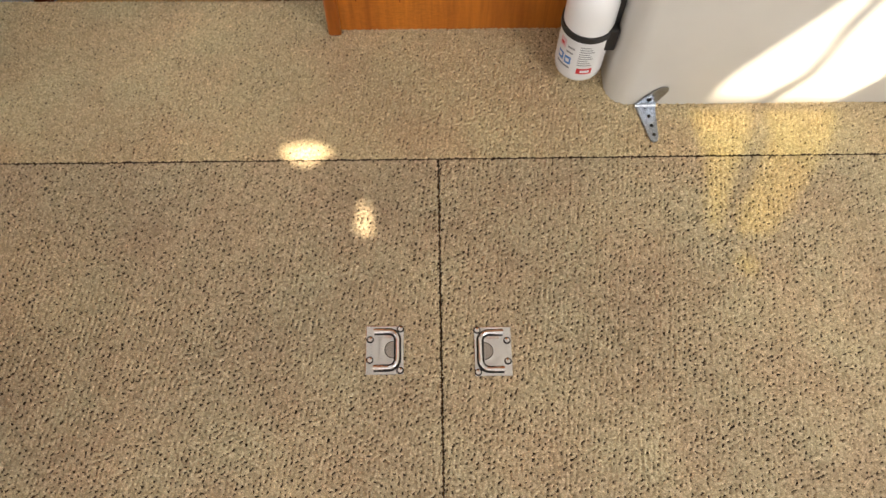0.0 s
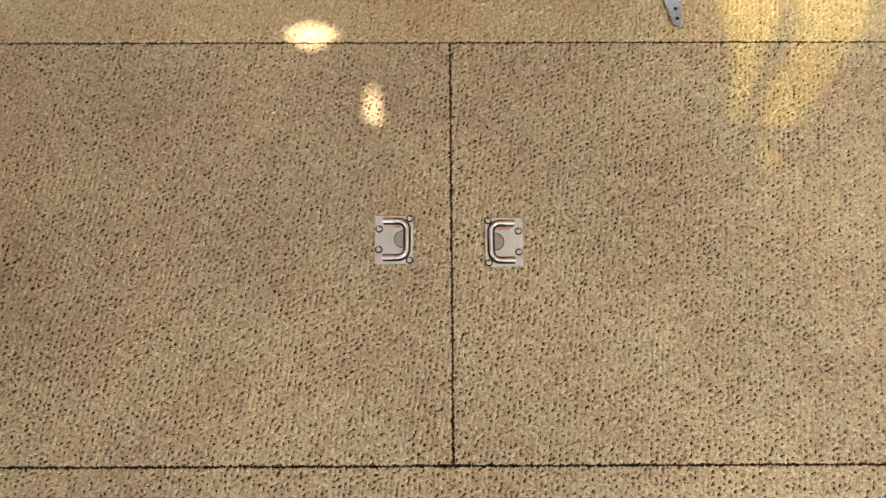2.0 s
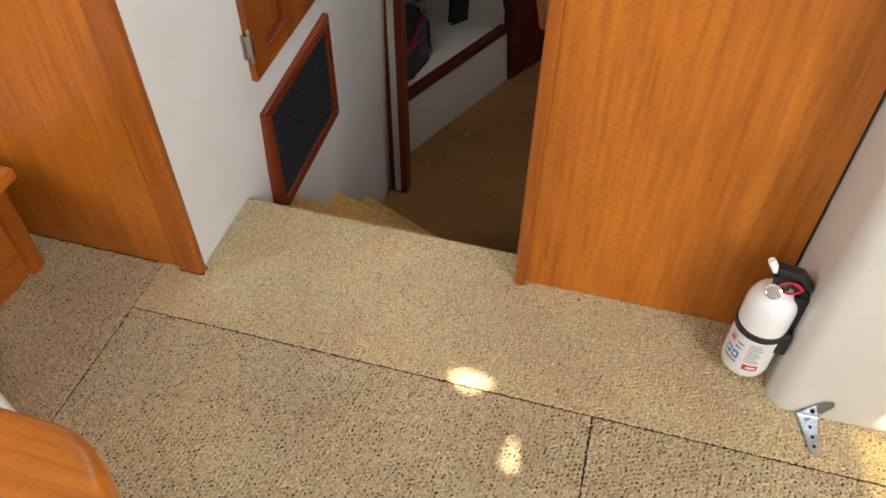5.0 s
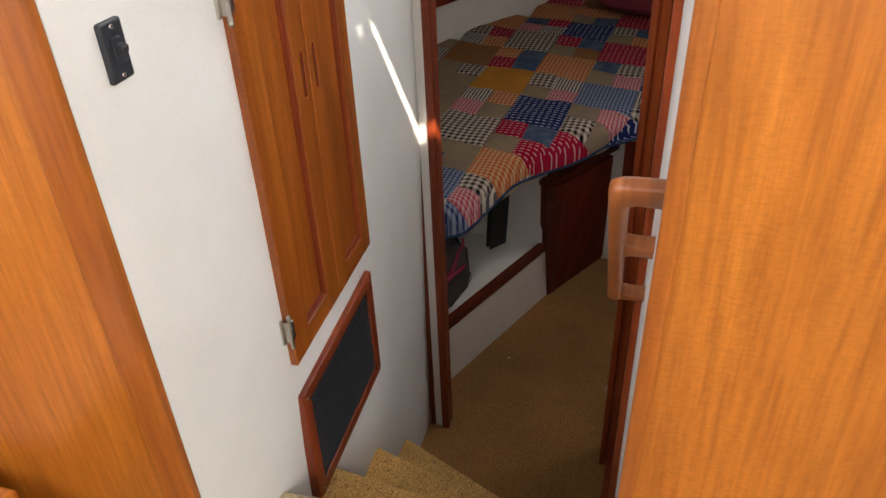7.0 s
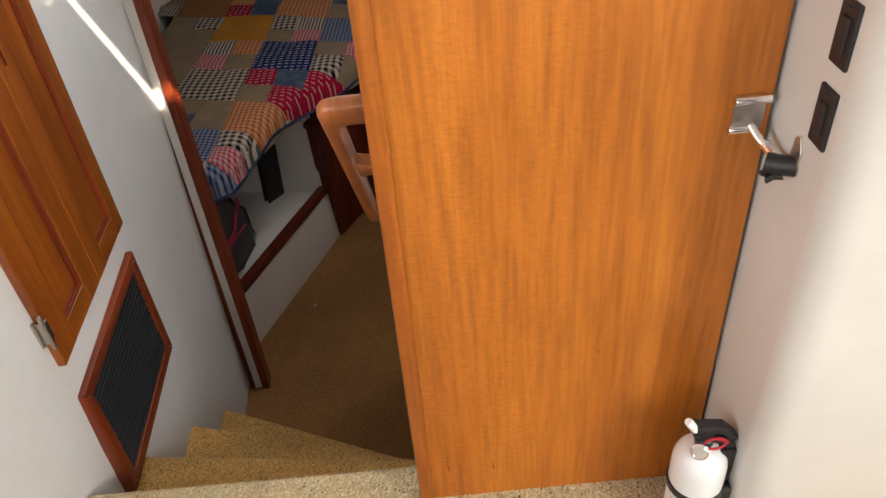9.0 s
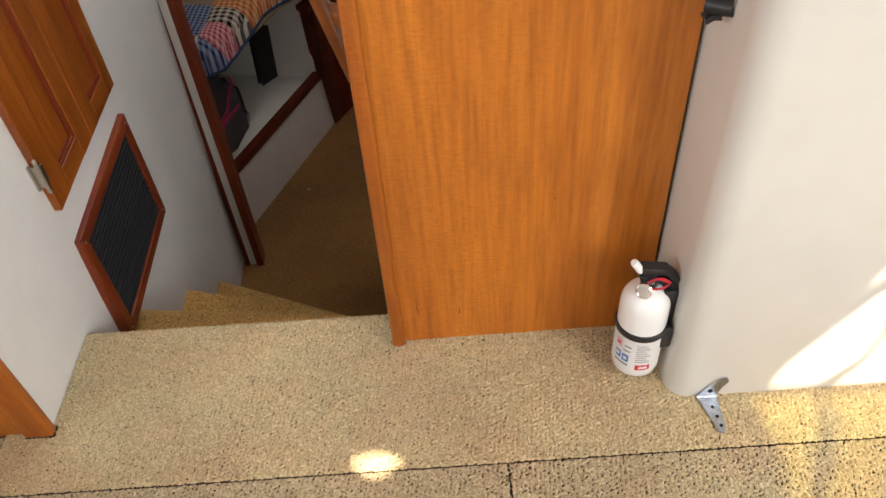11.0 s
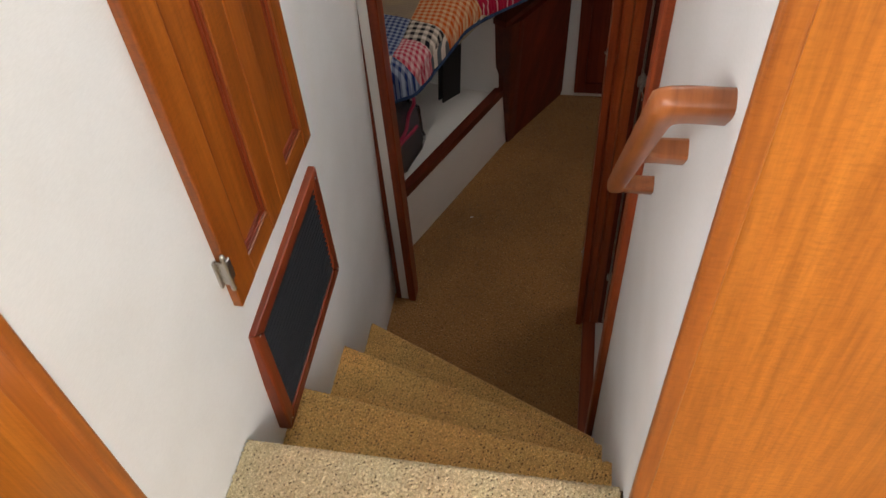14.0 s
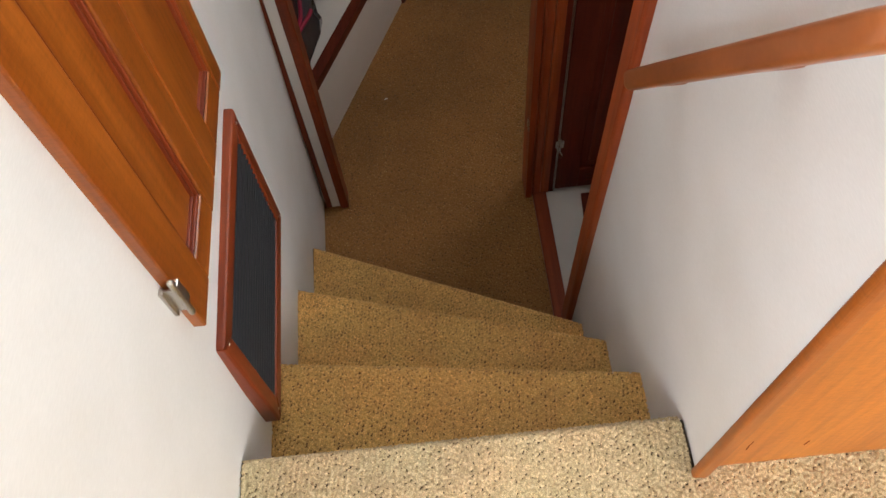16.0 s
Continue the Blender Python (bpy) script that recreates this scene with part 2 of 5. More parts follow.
mattress_cloth = painted("mattress_cloth", (0.42, 0.34, 0.2), 0.9, 1200.0, 0.15, 0.5)
blanket_cloth = painted("blanket_cloth", (0.11, 0.115, 0.14), 0.9, 800.0, 0.3, 0.6)
strap_cloth = painted("strap_cloth", (0.012, 0.013, 0.016), 0.85, 900.0, 0.2, 0.5)
red_piping = painted("red_piping", (0.3, 0.008, 0.045), 0.4)
blue_ink = painted("blue_ink", (0.05, 0.2, 0.55), 0.5)
red_ink = painted("red_ink", (0.6, 0.03, 0.04), 0.5)
grey_ink = painted("grey_ink", (0.25, 0.26, 0.28), 0.5)
pink_ink = painted("pink_ink", (0.72, 0.5, 0.55), 0.5)
label_paper = painted("label_paper", (0.74, 0.75, 0.77), 0.45)
gap_dark = painted("dark_gap", (0.012, 0.01, 0.009), 0.9)
pillow_cloth = painted("red_pillow_cloth", (0.16, 0.015, 0.03), 0.95, 700.0, 0.3, 0.6)
chrome, _nt, _b = material("chrome", 0.09, 1.0)
_b.inputs["Base Color"].default_value = (0.9, 0.9, 0.92, 1)
_n = node(_nt, "ShaderNodeTexNoise", Scale=160.0, Detail=2.0)
_nt.links.new(ramp(_nt, _n.outputs[0], (0.35, (0.05, 0.05, 0.05)), (0.7, (0.14, 0.14, 0.14))), _b.inputs["Roughness"])
nickel, _nt, _b = material("satin_nickel", 0.3, 1.0)
_b.inputs["Base Color"].default_value = (0.52, 0.5, 0.47, 1)
_n = node(_nt, "ShaderNodeTexNoise", Scale=240.0, Detail=2.0)
_nt.links.new(ramp(_nt, _n.outputs[0], (0.35, (0.2, 0.2, 0.2)), (0.7, (0.42, 0.42, 0.42))), _b.inputs["Roughness"])
# amber tint that makes direct sun pass for bounced light
amber_film = bpy.data.materials.new("tinted_amber_film")
amber_film.use_nodes = True
_t = amber_film.node_tree.nodes.new("ShaderNodeBsdfTransparent")
_t.inputs["Color"].default_value = (0.36, 0.34, 0.17, 1)
amber_film.node_tree.links.new(_t.outputs[0], amber_film.node_tree.nodes["Material Output"].inputs["Surface"])
steel, _nt, _b = material("blue_steel", 0.25, 1.0)
_b.inputs["Base Color"].default_value = (0.42, 0.45, 0.5, 1)
_n = node(_nt, "ShaderNodeTexNoise", Scale=180.0, Detail=3.0)
_nt.links.new(ramp(_nt, _n.outputs[0], (0.35, (0.18, 0.18, 0.18)), (0.7, (0.4, 0.4, 0.4))), _b.inputs["Roughness"])
clear_plastic, _nt, _b = material("clear_plastic", 0.12)
_b.inputs["Base Color"].default_value = (0.7, 0.73, 0.8, 1)
_b.inputs["Transmission Weight"].default_value = 0.97
_b.inputs["IOR"].default_value = 1.3


def cloth_patch(name, a, b_col, kind, scale=60.0):
    """Quilt cotton: plain, check, gingham or stripe in two yarn colours."""
    m, nt, b = material(name, 0.95, spec=0.1)
    v = coords(nt, (1, 1, 1), (0, 0, radians(4)))
    thread = node(nt, "ShaderNodeTexNoise", Scale=700.0, Detail=2.0)
    blotch = node(nt, "ShaderNodeTexNoise", Scale=14.0, Detail=3.0)
    for n in (thread, blotch):
        nt.links.new(v, n.inputs["Vector"])
    if kind in ("check", "gingham"):
        bands = []
        for axis in ('X', 'Y'):
            w = node(nt, "ShaderNodeTexWave", Scale=scale / 3.0)
            w.bands_direction, w.wave_profile = axis, 'SIN'
            nt.links.new(v, w.inputs["Vector"])
            bands.append(ramp(nt, w.outputs["Fac"], (0.44, (0, 0, 0)), (0.56, (1, 1, 1))))
        f = mix(nt, 0.5, bands[0], bands[1])
        c = mix(nt, f, a, b_col)
    elif kind in ("stripe", "stripe_x", "lines"):
        w = node(nt, "ShaderNodeTexWave", Scale=scale / 3.0)
        w.bands_direction = 'X' if kind == "stripe_x" else 'Y'
        nt.links.new(v, w.inputs["Vector"])
        lim = (0.8, 0.9) if kind == "lines" else (0.42, 0.58)
        f = ramp(nt, w.outputs["Fac"], (lim[0], (0, 0, 0)), (lim[1], (1, 1, 1)))
        if kind == "lines":
            dash = node(nt, "ShaderNodeTexWave", Scale=scale / 3.6, Distortion=1.5)
            dash.bands_direction = 'X'
            nt.links.new(v, dash.inputs["Vector"])
            f = mix(nt, 1.0, f, ramp(nt, dash.outputs["Fac"], (0.25, (0, 0, 0)), (0.45, (1, 1, 1))), 'MULTIPLY')
        c = mix(nt, f, a, b_col)
    else:
        c = mix(nt, ramp(nt, blotch.outputs[0], (0.4, (0, 0, 0)), (0.6, (1, 1, 1))), a, b_col)
    c = mix(nt, 0.5, c, ramp(nt, thread.outputs[0], (0.3, (0.75, 0.75, 0.75)), (0.7, (1.15, 1.15, 1.15))), 'MULTIPLY')
    nt.links.new(c, b.inputs["Base Color"])
    q = node(nt, "ShaderNodeTexWave", Scale=24.0)
    q.bands_direction = 'Y'
    nt.links.new(v, q.inputs["Vector"])
    bump(nt, b, q.outputs["Fac"], 0.35, 0.004)
    return m


NAVY, CREAM, RED, TAN, BLUE = (0.01, 0.018, 0.085), (0.5, 0.43, 0.37), (0.3, 0.006, 0.03), (0.22, 0.165, 0.12), (0.045, 0.075, 0.14)
PATCHES = [
    cloth_patch("patch_navy", NAVY, (0.42, 0.44, 0.52), "lines", 42),
    cloth_patch("patch_rust_check", (0.4, 0.07, 0.008), (0.5, 0.32, 0.18), "gingham", 48),
    cloth_patch("patch_black_check", (0.008, 0.008, 0.012), CREAM, "check", 36),
    cloth_patch("patch_red", RED, (0.5, 0.3, 0.3), "lines", 46),
    cloth_patch("patch_mustard", (0.46, 0.2, 0.03), (0.4, 0.17, 0.028), "plain"),
    cloth_patch("patch_denim", BLUE, (0.085, 0.12, 0.175), "plain"),
    cloth_patch("patch_taupe", TAN, (0.25, 0.19, 0.12), "plain"),
    cloth_patch("patch_red_stripe", (0.34, 0.015, 0.04), CREAM, "stripe", 62),
    cloth_patch("patch_grey_stripe", (0.07, 0.08, 0.09), CREAM, "stripe_x", 62),
    cloth_patch("patch_pink_check", (0.36, 0.03, 0.06), (0.52, 0.34, 0.34), "gingham", 62),
    cloth_patch("patch_blue_check", (0.015, 0.03, 0.12), (0.24, 0.28, 0.36), "gingham", 56),
    cloth_patch("patch_brown_check", (0.2, 0.06, 0.02), (0.28, 0.16, 0.07), "gingham", 90),
]
quilt_edge = cloth_patch("quilt_edge_blue", (0.02, 0.035, 0.08), (0.03, 0.05, 0.1), "plain")


# ---- building helpers ----
def link_mesh(name, bm, mat, smooth=False):
    bmesh.ops.recalc_face_normals(bm, faces=bm.faces)
    me = bpy.data.meshes.new(name)
    bm.to_mesh(me)
    bm.free()
    if smooth:
        for p in me.polygons:
            p.use_smooth = True
        me.set_sharp_from_angle(angle=radians(38))
    me.materials.append(mat)
    return new(name, me)


def structure(name, bm, mat, label="", smooth=False):
    return tagged(link_mesh(name, bm, mat, smooth), label, name.split("_")[0], kind="structure")


def thing(name, at, label, category, group=""):
    ob = new(name)
    ob.location = at
    ob.empty_display_size = 0.05
    ob["base"] = "thing"
    bpy.context.view_layer.update()
    return tagged(ob, label, category, group)


def part(name, bm, mat, parent, label="", smooth=False):
    """One mesh, modelled in world metres, hung under a thing or a part."""
    ob = link_mesh(name, bm, mat, smooth)
    ob.parent = parent
    top, m = parent, Matrix.Identity(4)
    while top:
        m = Matrix.Translation(top.location) @ m if top.type == 'EMPTY' else m
        top = top.parent
    ob.matrix_parent_inverse = m.inverted() if parent.type == 'EMPTY' else Matrix.Identity(4)
    if label:
        ob["label"] = label
    return ob


def box(x0, x1, y0, y1, z0, z1, bevel=0.0, seg=2, into=None):
    bm = into or bmesh.new()
    m = Matrix.Translation(((x0 + x1) / 2, (y0 + y1) / 2, (z0 + z1) / 2)) @ Matrix.Diagonal((abs(x1 - x0), abs(y1 - y0), abs(z1 - z0), 1))
    made = bmesh.ops.create_cube(bm, size=1, matrix=m)["verts"]
    if bevel:
        edges = {e for v in made for e in v.link_edges}
        bmesh.ops.bevel(bm, geom=list(edges), offset=bevel, segments=seg, affect='EDGES', profile=0.5)
    return bm


def prism(points, low, high, axis='z', bevel=0.0, seg=2, into=None, only_top=False):
    """A flat outline drawn out along one axis. axis z: (x, y); y: (x, z); x: (y, z)."""
    bm = into or bmesh.new()

    def put(p, h):
        return {'z': (p[0], p[1], h), 'y': (p[0], h, p[1]), 'x': (h, p[0], p[1])}[axis]
    a = [bm.verts.new(put(p, low)) for p in points]
    b = [bm.verts.new(put(p, high)) for p in points]
    n = len(points)
    faces = [bm.faces.new(a), bm.faces.new(b)]
    for i in range(n):
        faces.append(bm.faces.new((a[i], a[(i + 1) % n], b[(i + 1) % n], b[i])))
    bmesh.ops.recalc_face_normals(bm, faces=faces)
    if bevel:
        edges = set(faces[1].edges) if only_top else {e for f in faces for e in f.edges}
        bmesh.ops.bevel(bm, geom=list(edges), offset=bevel, segments=seg, affect='EDGES', profile=0.5)
    return bm


def turned(profile, centre, n=32, into=None):
    """A turned body: (radius, height) pairs round an upright axis."""
    bm = into or bmesh.new()
    rings = []
    for r, h in profile:
        if r < 1e-5:
            rings.append([bm.verts.new((centre[0], centre[1], centre[2] + h))])
        else:
            rings.append([bm.verts.new((centre[0] + r * math.cos(2 * math.pi * k / n), centre[1] + r * math.sin(2 * math.pi * k / n), centre[2] + h)) for k in range(n)])
    for p, q in zip(rings, rings[1:]):
        for k in range(n):
            j = (k + 1) % n
            if len(p) == 1 and len(q) > 1:
                bm.faces.new((p[0], q[k], q[j]))
            elif len(q) == 1 and len(p) > 1:
                bm.faces.new((p[k], p[j], q[0]))
            elif len(p) > 1:
                bm.faces.new((p[k], p[j], q[j], q[k]))
    return bm


def tube(points, r, n=10, into=None, flat=1.0):
    """A rod along a line of points; flat squeezes its section upright."""
    bm = into or bmesh.new()
    pts = [Vector(p) for p in points]
    rings = []
    for i, p in enumerate(pts):
        d = (pts[min(i + 1, len(pts) - 1)] - pts[max(i - 1, 0)]).normalized()
        s = d.cross(Vector((0, 0, 1)))
        s = s.normalized() if s.length > 1e-4 else Vector((1, 0, 0))
        u = s.cross(d).normalized()
        rings.append([bm.verts.new(p + r * (math.cos(2 * math.pi * k / n) * s + flat * math.sin(2 * math.pi * k / n) * u)) for k in range(n)])
    for p, q in zip(rings, rings[1:]):
        for k in range(n):
            bm.faces.new((p[k], p[(k + 1) % n], q[(k + 1) % n], q[k]))
    bm.faces.new(rings[0]), bm.faces.new(rings[-1][::-1])
    return bm


def holed(outer, holes, at, thick, axis):
    """A board of any outline with openings of any outline cut through it."""
    bm = bmesh.new()

    def put(p, h):
        return {'z': (p[0], p[1], h), 'y': (p[0], h, p[1]), 'x': (h, p[0], p[1])}[axis]
    edges = []
    for loop in (outer, *holes):
        vs = [bm.verts.new(put(p, at)) for p in loop]
        edges += [bm.edges.new((vs[i], vs[(i + 1) % len(vs)])) for i in range(len(vs))]
    bmesh.ops.triangle_fill(bm, use_beauty=True, use_dissolve=False, edges=edges)
    made = bmesh.ops.extrude_face_region(bm, geom=bm.faces[:])["geom"]
    bmesh.ops.translate(bm, verts=[g for g in made if isinstance(g, bmesh.types.BMVert)], vec=put((0, 0), thick))
    return bm


def rect(a0, a1, b0, b1):
    return [(a0, b0), (a1, b0), (a1, b1), (a0, b1)]


def move(bm, m):
    bm.transform(m)
    return bm


# ---- the saloon shell ----
TOP = 2.1
LOW = -0.965


def wall_x(y):
    """The stairwell's port wall runs slightly outboard as it goes forward."""
    return -0.902 - 0.028 * (y - 0.9)


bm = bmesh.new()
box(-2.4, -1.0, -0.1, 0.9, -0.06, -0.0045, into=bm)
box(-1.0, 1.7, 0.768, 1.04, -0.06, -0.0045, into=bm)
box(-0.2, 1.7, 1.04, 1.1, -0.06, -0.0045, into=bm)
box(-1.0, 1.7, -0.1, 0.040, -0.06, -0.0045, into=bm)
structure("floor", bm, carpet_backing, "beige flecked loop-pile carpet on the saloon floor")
structure("floor_aft", box(-2.4, 1.7, -2.3, -0.1, -0.06, 0.0), carpet, "beige flecked carpet on the after saloon floor")
structure("floor_underlay", box(-1.0, 1.7, 0.04, 0.768, -0.1, -0.055), carpet_low, "carpeted bearers under the floor hatches")

structure("floor_starboard", box(1.0005, 1.7, -0.1, 0.884, -0.004, 0.0015), carpet, "beige flecked carpet along the starboard side")
structure("floor_port", box(-2.4, -1.4005, -0.1, 0.9, -0.004, 0.0015), carpet, "beige flecked carpet under the settee")

# stairs: carpeted winders that fan round to starboard
NOSE = [((-0.97, 1.157), (-0.2, 1.152)), ((-0.97, 1.412), (-0.2, 1.308)), ((-0.97, 1.714), (-0.2, 1.484)), ((-0.97, 1.99), (-0.2, 1.645))]
LEVEL = [0.0, -0.21, -0.464, -0.725]


def stair_step(k):
    (xl, yl), (xr, yr) = NOSE[k]
    if k == 0:
        back = [(-0.2, 1.04), (-0.99, 1.04)]
    else:
        (pl, ql), (pr, qr) = NOSE[k - 1]
        back = [(pr, qr - 0.02), (pl, ql - 0.02)]
    bm = prism([(xl, yl), (xr, yr), *back], LOW - 0.02 if k else -0.19, LEVEL[k] - 0.0045, bevel=0.011, seg=3, only_top=True)
    return bm


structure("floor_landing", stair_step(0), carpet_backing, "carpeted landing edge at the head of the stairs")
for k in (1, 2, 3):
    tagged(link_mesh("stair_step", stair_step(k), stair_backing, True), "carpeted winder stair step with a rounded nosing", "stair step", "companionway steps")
structure("floor_cabin", box(-1.3, 0.6, 1.1, 3.64, LOW - 0.06, LOW), carpet_low, "flecked carpet on the lower cabin floor, warm bounce in its tan colour")

def plumb(bm, k):
    """Lean a post slightly out of plumb."""
    for v in bm.verts:
        v.co.x += k * v.co.z
    return bm


# bulkhead to port of the stairs, with its corner post
structure("wall_port_bulkhead", box(-2.4, -0.944, 0.902, 0.93, 0, TOP), teak_up, "varnished teak veneer bulkhead")
structure("trim_port_post", plumb(box(-0.957, -0.897, 0.89, 0.914, 0, TOP, 0.008, 4), -0.004), teak_trim_up, "rounded teak corner post with scuffed foot")
# port wall of the stairwell
def lined_wall(ys, zs, table, back):
    """A wall lining that bends slightly: x at each run and height."""
    bm = bmesh.new()
    face = [[bm.verts.new((table[i][j], y, z)) for j, y in enumerate(ys)] for i, z in enumerate(zs)]
    rear = [[bm.verts.new((back, y, z)) for y in ys] for z in zs]
    for i in range(len(zs) - 1):
        for j in range(len(ys) - 1):
            for g in (face, rear):
                bm.faces.new((g[i][j], g[i][j + 1], g[i + 1][j + 1], g[i + 1][j]))
    for j in range(len(ys) - 1):
        for i in (0, -1):
            bm.faces.new((face[i][j], face[i][j + 1], rear[i][j + 1], rear[i][j]))
    for i in range(len(zs) - 1):
        for j in (0, -1):
            bm.faces.new((face[i][j], face[i + 1][j], rear[i + 1][j], rear[i][j]))
    return bm


structure("wall_stair_port", lined_wall((0.9145, 1.25, 1.7, 2.3), (LOW, -0.5, 0.0, 0.25, TOP), (
    (-0.945, -0.945, -0.95, -0.957), (-0.925, -0.925, -0.93, -0.947), (-0.908, -0.91, -0.915, -0.936),
    (-0.905, -0.896, -0.902, -0.93), (-0.905, -0.896, -0.902, -0.93)), -1.03), vinyl, "white woven-vinyl covered stairwell wall", True)
# starboard bulkhead panel, with edge post, and the white wall behind it
structure("wall_starboard_bulkhead", prism([(-0.1925, 0), (0.318, 0), (0.318, 1.75), (-0.1785, 1.75)], 1.071, 1.096, 'y'), teak_up, "varnished teak veneer bulkhead with a small dark knot")
structure("trim_starboard_post", plumb(box(-0.2175, -0.191, 1.055, 1.0705, 0, 1.75, 0.006, 4), 0.008), teak_trim_up, "rounded teak edge post")
structure("wall_stair_starboard", prism([(-0.207, 1.071), (-0.1935, 1.071), (-0.1935, 1.098), (-0.13, 1.098), (-0.13, 1.66), (-0.207, 1.66)], LOW, 1.4), vinyl, "white woven-vinyl covered stairwell wall")
panel = bpy.data.objects["wall_starboard_bulkhead"]
for knot in ([(-0.1565, 0.118), (-0.157, 0.108), (-0.156, 0.098), (-0.155, 0.085)], [(-0.1575, 0.128), (-0.157, 0.123)], [(0.114, 0.385), (0.1155, 0.379)],
             [(-0.07, 0.1), (-0.0705, 0.08)]):
    part("knot", tube([(x, 1.0708, z) for x, z in knot], 0.0008, 6), mahogany_up, panel, "small dark knot mark")
oval = [(0.002 + 0.011 * math.cos(k * math.pi / 8) * (1 + 0.2 * math.sin(3 * k)), 1.08 + 0.007 * math.sin(k * math.pi / 8) * (1 + 0.2 * math.cos(2 * k))) for k in range(16)]
part("knot", prism(oval, 1.0703, 1.0725, 'y'), cherry_up, panel, "reddish brown knot")
# near-black strip put in for the shadow of the gap
structure("trim_panel_gap", box(0.3185, 0.326, 1.085, 1.1, 0, TOP), gap_dark, "dark strip in place of the shadow in the gap beside the bulkhead")

# moulded white console
pts = [(0.325, 1.1)] + [(0.369 - 0.044 * math.cos(a * math.pi / 16), 0.928 - 0.044 * math.sin(a * math.pi / 16)) for a in range(9)] + [(1.7, 0.884), (1.7, 1.7), (0.325, 1.7)]
structure("wall_console", prism(pts, 0, 1.2, bevel=0.02, seg=3, only_top=True), gelcoat, "cream moulded gelcoat console", True)

# unseen shell of the saloon, assumed; its openings shape the light
structure("wall_port", holed(rect(-2.3, 0.9, 0, TOP), [rect(-1.6, 0.6, 1.05, 1.85)], -2.4, -0.06, 'x'), headliner, "cream saloon side")
structure("wall_aft", holed(rect(-2.4, 1.7, 0, TOP), [rect(-1.7, 1.1, 1.0, 1.9)], -2.3, -0.06, 'y'), headliner, "cream aft saloon wall")
# unseen board added to keep direct sun out of the aft opening
structure("trim_curtain_aft", box(-1.75, 1.15, -2.298, -2.292, 0.95, 1.95), headliner, "unseen cream board added to keep sun out of the aft opening")
# holes traced back along the sun from stripes in the camera's view
SUN_HOLE_A = [(-0.284, 1.896), (-0.272, 1.93), (-0.226, 1.94), (-0.197, 1.985), (-0.155, 2.03), (-0.06, 2.03), (-0.102, 1.864), (-0.116, 1.818), (-0.114, 1.74), (-0.125, 1.7), (-0.147, 1.709), (-0.176, 1.716), (-0.207, 1.76), (-0.267, 1.861)]
SUN_HOLE_B = [(-0.151, 1.669), (-0.129, 1.664), (-0.106, 1.672), (-0.101, 1.703), (-0.096, 1.775), (-0.07, 1.85), (-0.02, 1.97), (0.12, 1.75), (0.1, 1.5), (0.038, 1.435), (-0.002, 1.44), (-0.018, 1.452)]
structure("wall_starboard", holed(rect(-2.3, 1.7, 0, TOP), [rect(-1.5, 0.5, 1.2, 2.094)], 1.7, 0.018, 'x'), headliner, "cream saloon side")


def on_sun_mask(points):
    """Where the sun's rays to these floor points cross the unseen mask."""
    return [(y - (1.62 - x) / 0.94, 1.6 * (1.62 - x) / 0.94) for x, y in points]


# tinted patches added in place of sun bounced off the console
AMBER_HOLES = [on_sun_mask(p) for p in (
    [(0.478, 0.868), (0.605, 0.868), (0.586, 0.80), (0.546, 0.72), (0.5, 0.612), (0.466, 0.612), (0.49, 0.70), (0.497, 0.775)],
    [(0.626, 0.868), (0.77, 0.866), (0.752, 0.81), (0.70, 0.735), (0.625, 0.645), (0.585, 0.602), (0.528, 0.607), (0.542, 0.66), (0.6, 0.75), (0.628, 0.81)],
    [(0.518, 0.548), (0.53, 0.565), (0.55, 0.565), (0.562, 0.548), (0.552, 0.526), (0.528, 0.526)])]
for outline in AMBER_HOLES:
    structure("window_thin_cloth", prism(outline, 1.621, 1.623, 'x'), amber_film, "unseen amber film that tints sun to imitate bounce off the console")
# unseen mask added to shape the sun
structure("trim_curtain", holed(rect(-1.6, 0.55, 1.12, 2.09), [SUN_HOLE_A, SUN_HOLE_B, *AMBER_HOLES], 1.62, 0.004, 'x'), headliner, "unseen cream sheet with holes cut to cast the sun patches")
# unseen; holes fitted to the sun spots in the camera's view
structure("ceiling", holed(rect(-2.4, 1.7, -2.3, 3.9), [
    rect(1.632, 1.696, -1.5, 0.5),
    [(0.94, -0.522), (0.985, -0.508), (1.048, -0.524), (1.03, -0.55), (0.992, -0.568), (0.955, -0.548)],
    [(1.084, -0.708), (1.124, -0.708), (1.109, -0.632), (1.094, -0.632)],
    [(-0.16, 1.068), (-0.13, 1.112), (0.105, 1.182), (0.17, 1.205), (0.205, 1.168), (0.15, 1.145)],
    [(-0.146, 0.985), (-0.128, 0.99), (-0.128, 1.04), (-0.142, 1.04)],
    [(0.3, 1.125), (0.33, 1.12), (0.335, 1.15), (0.305, 1.155)]], TOP, 0.02, 'z'), headliner, "unseen cream headliner with holes cut to cast the sun spots")
structure("wall_windshield", holed(rect(-1.0, 1.7, 1.2, TOP), [rect(-0.85, 0.45, 1.5, 2.0), rect(0.6, 1.6, 1.5, 2.0)], 2.235, 0.03, 'y'), headliner, "cream windshield surround")
structure("wall_console_side", box(1.7, 1.76, 1.7, 2.3, 0, TOP), headliner, "cream saloon side")

# ---- the lower cabin shell ----
JAMB_Y = 2.29
wl = wall_x(2.3)
structure("wall_cabin_port_return", box(-1.5, wl + 0.002, 2.302, 2.33, LOW, TOP), white_paint, "white cabin bulkhead")
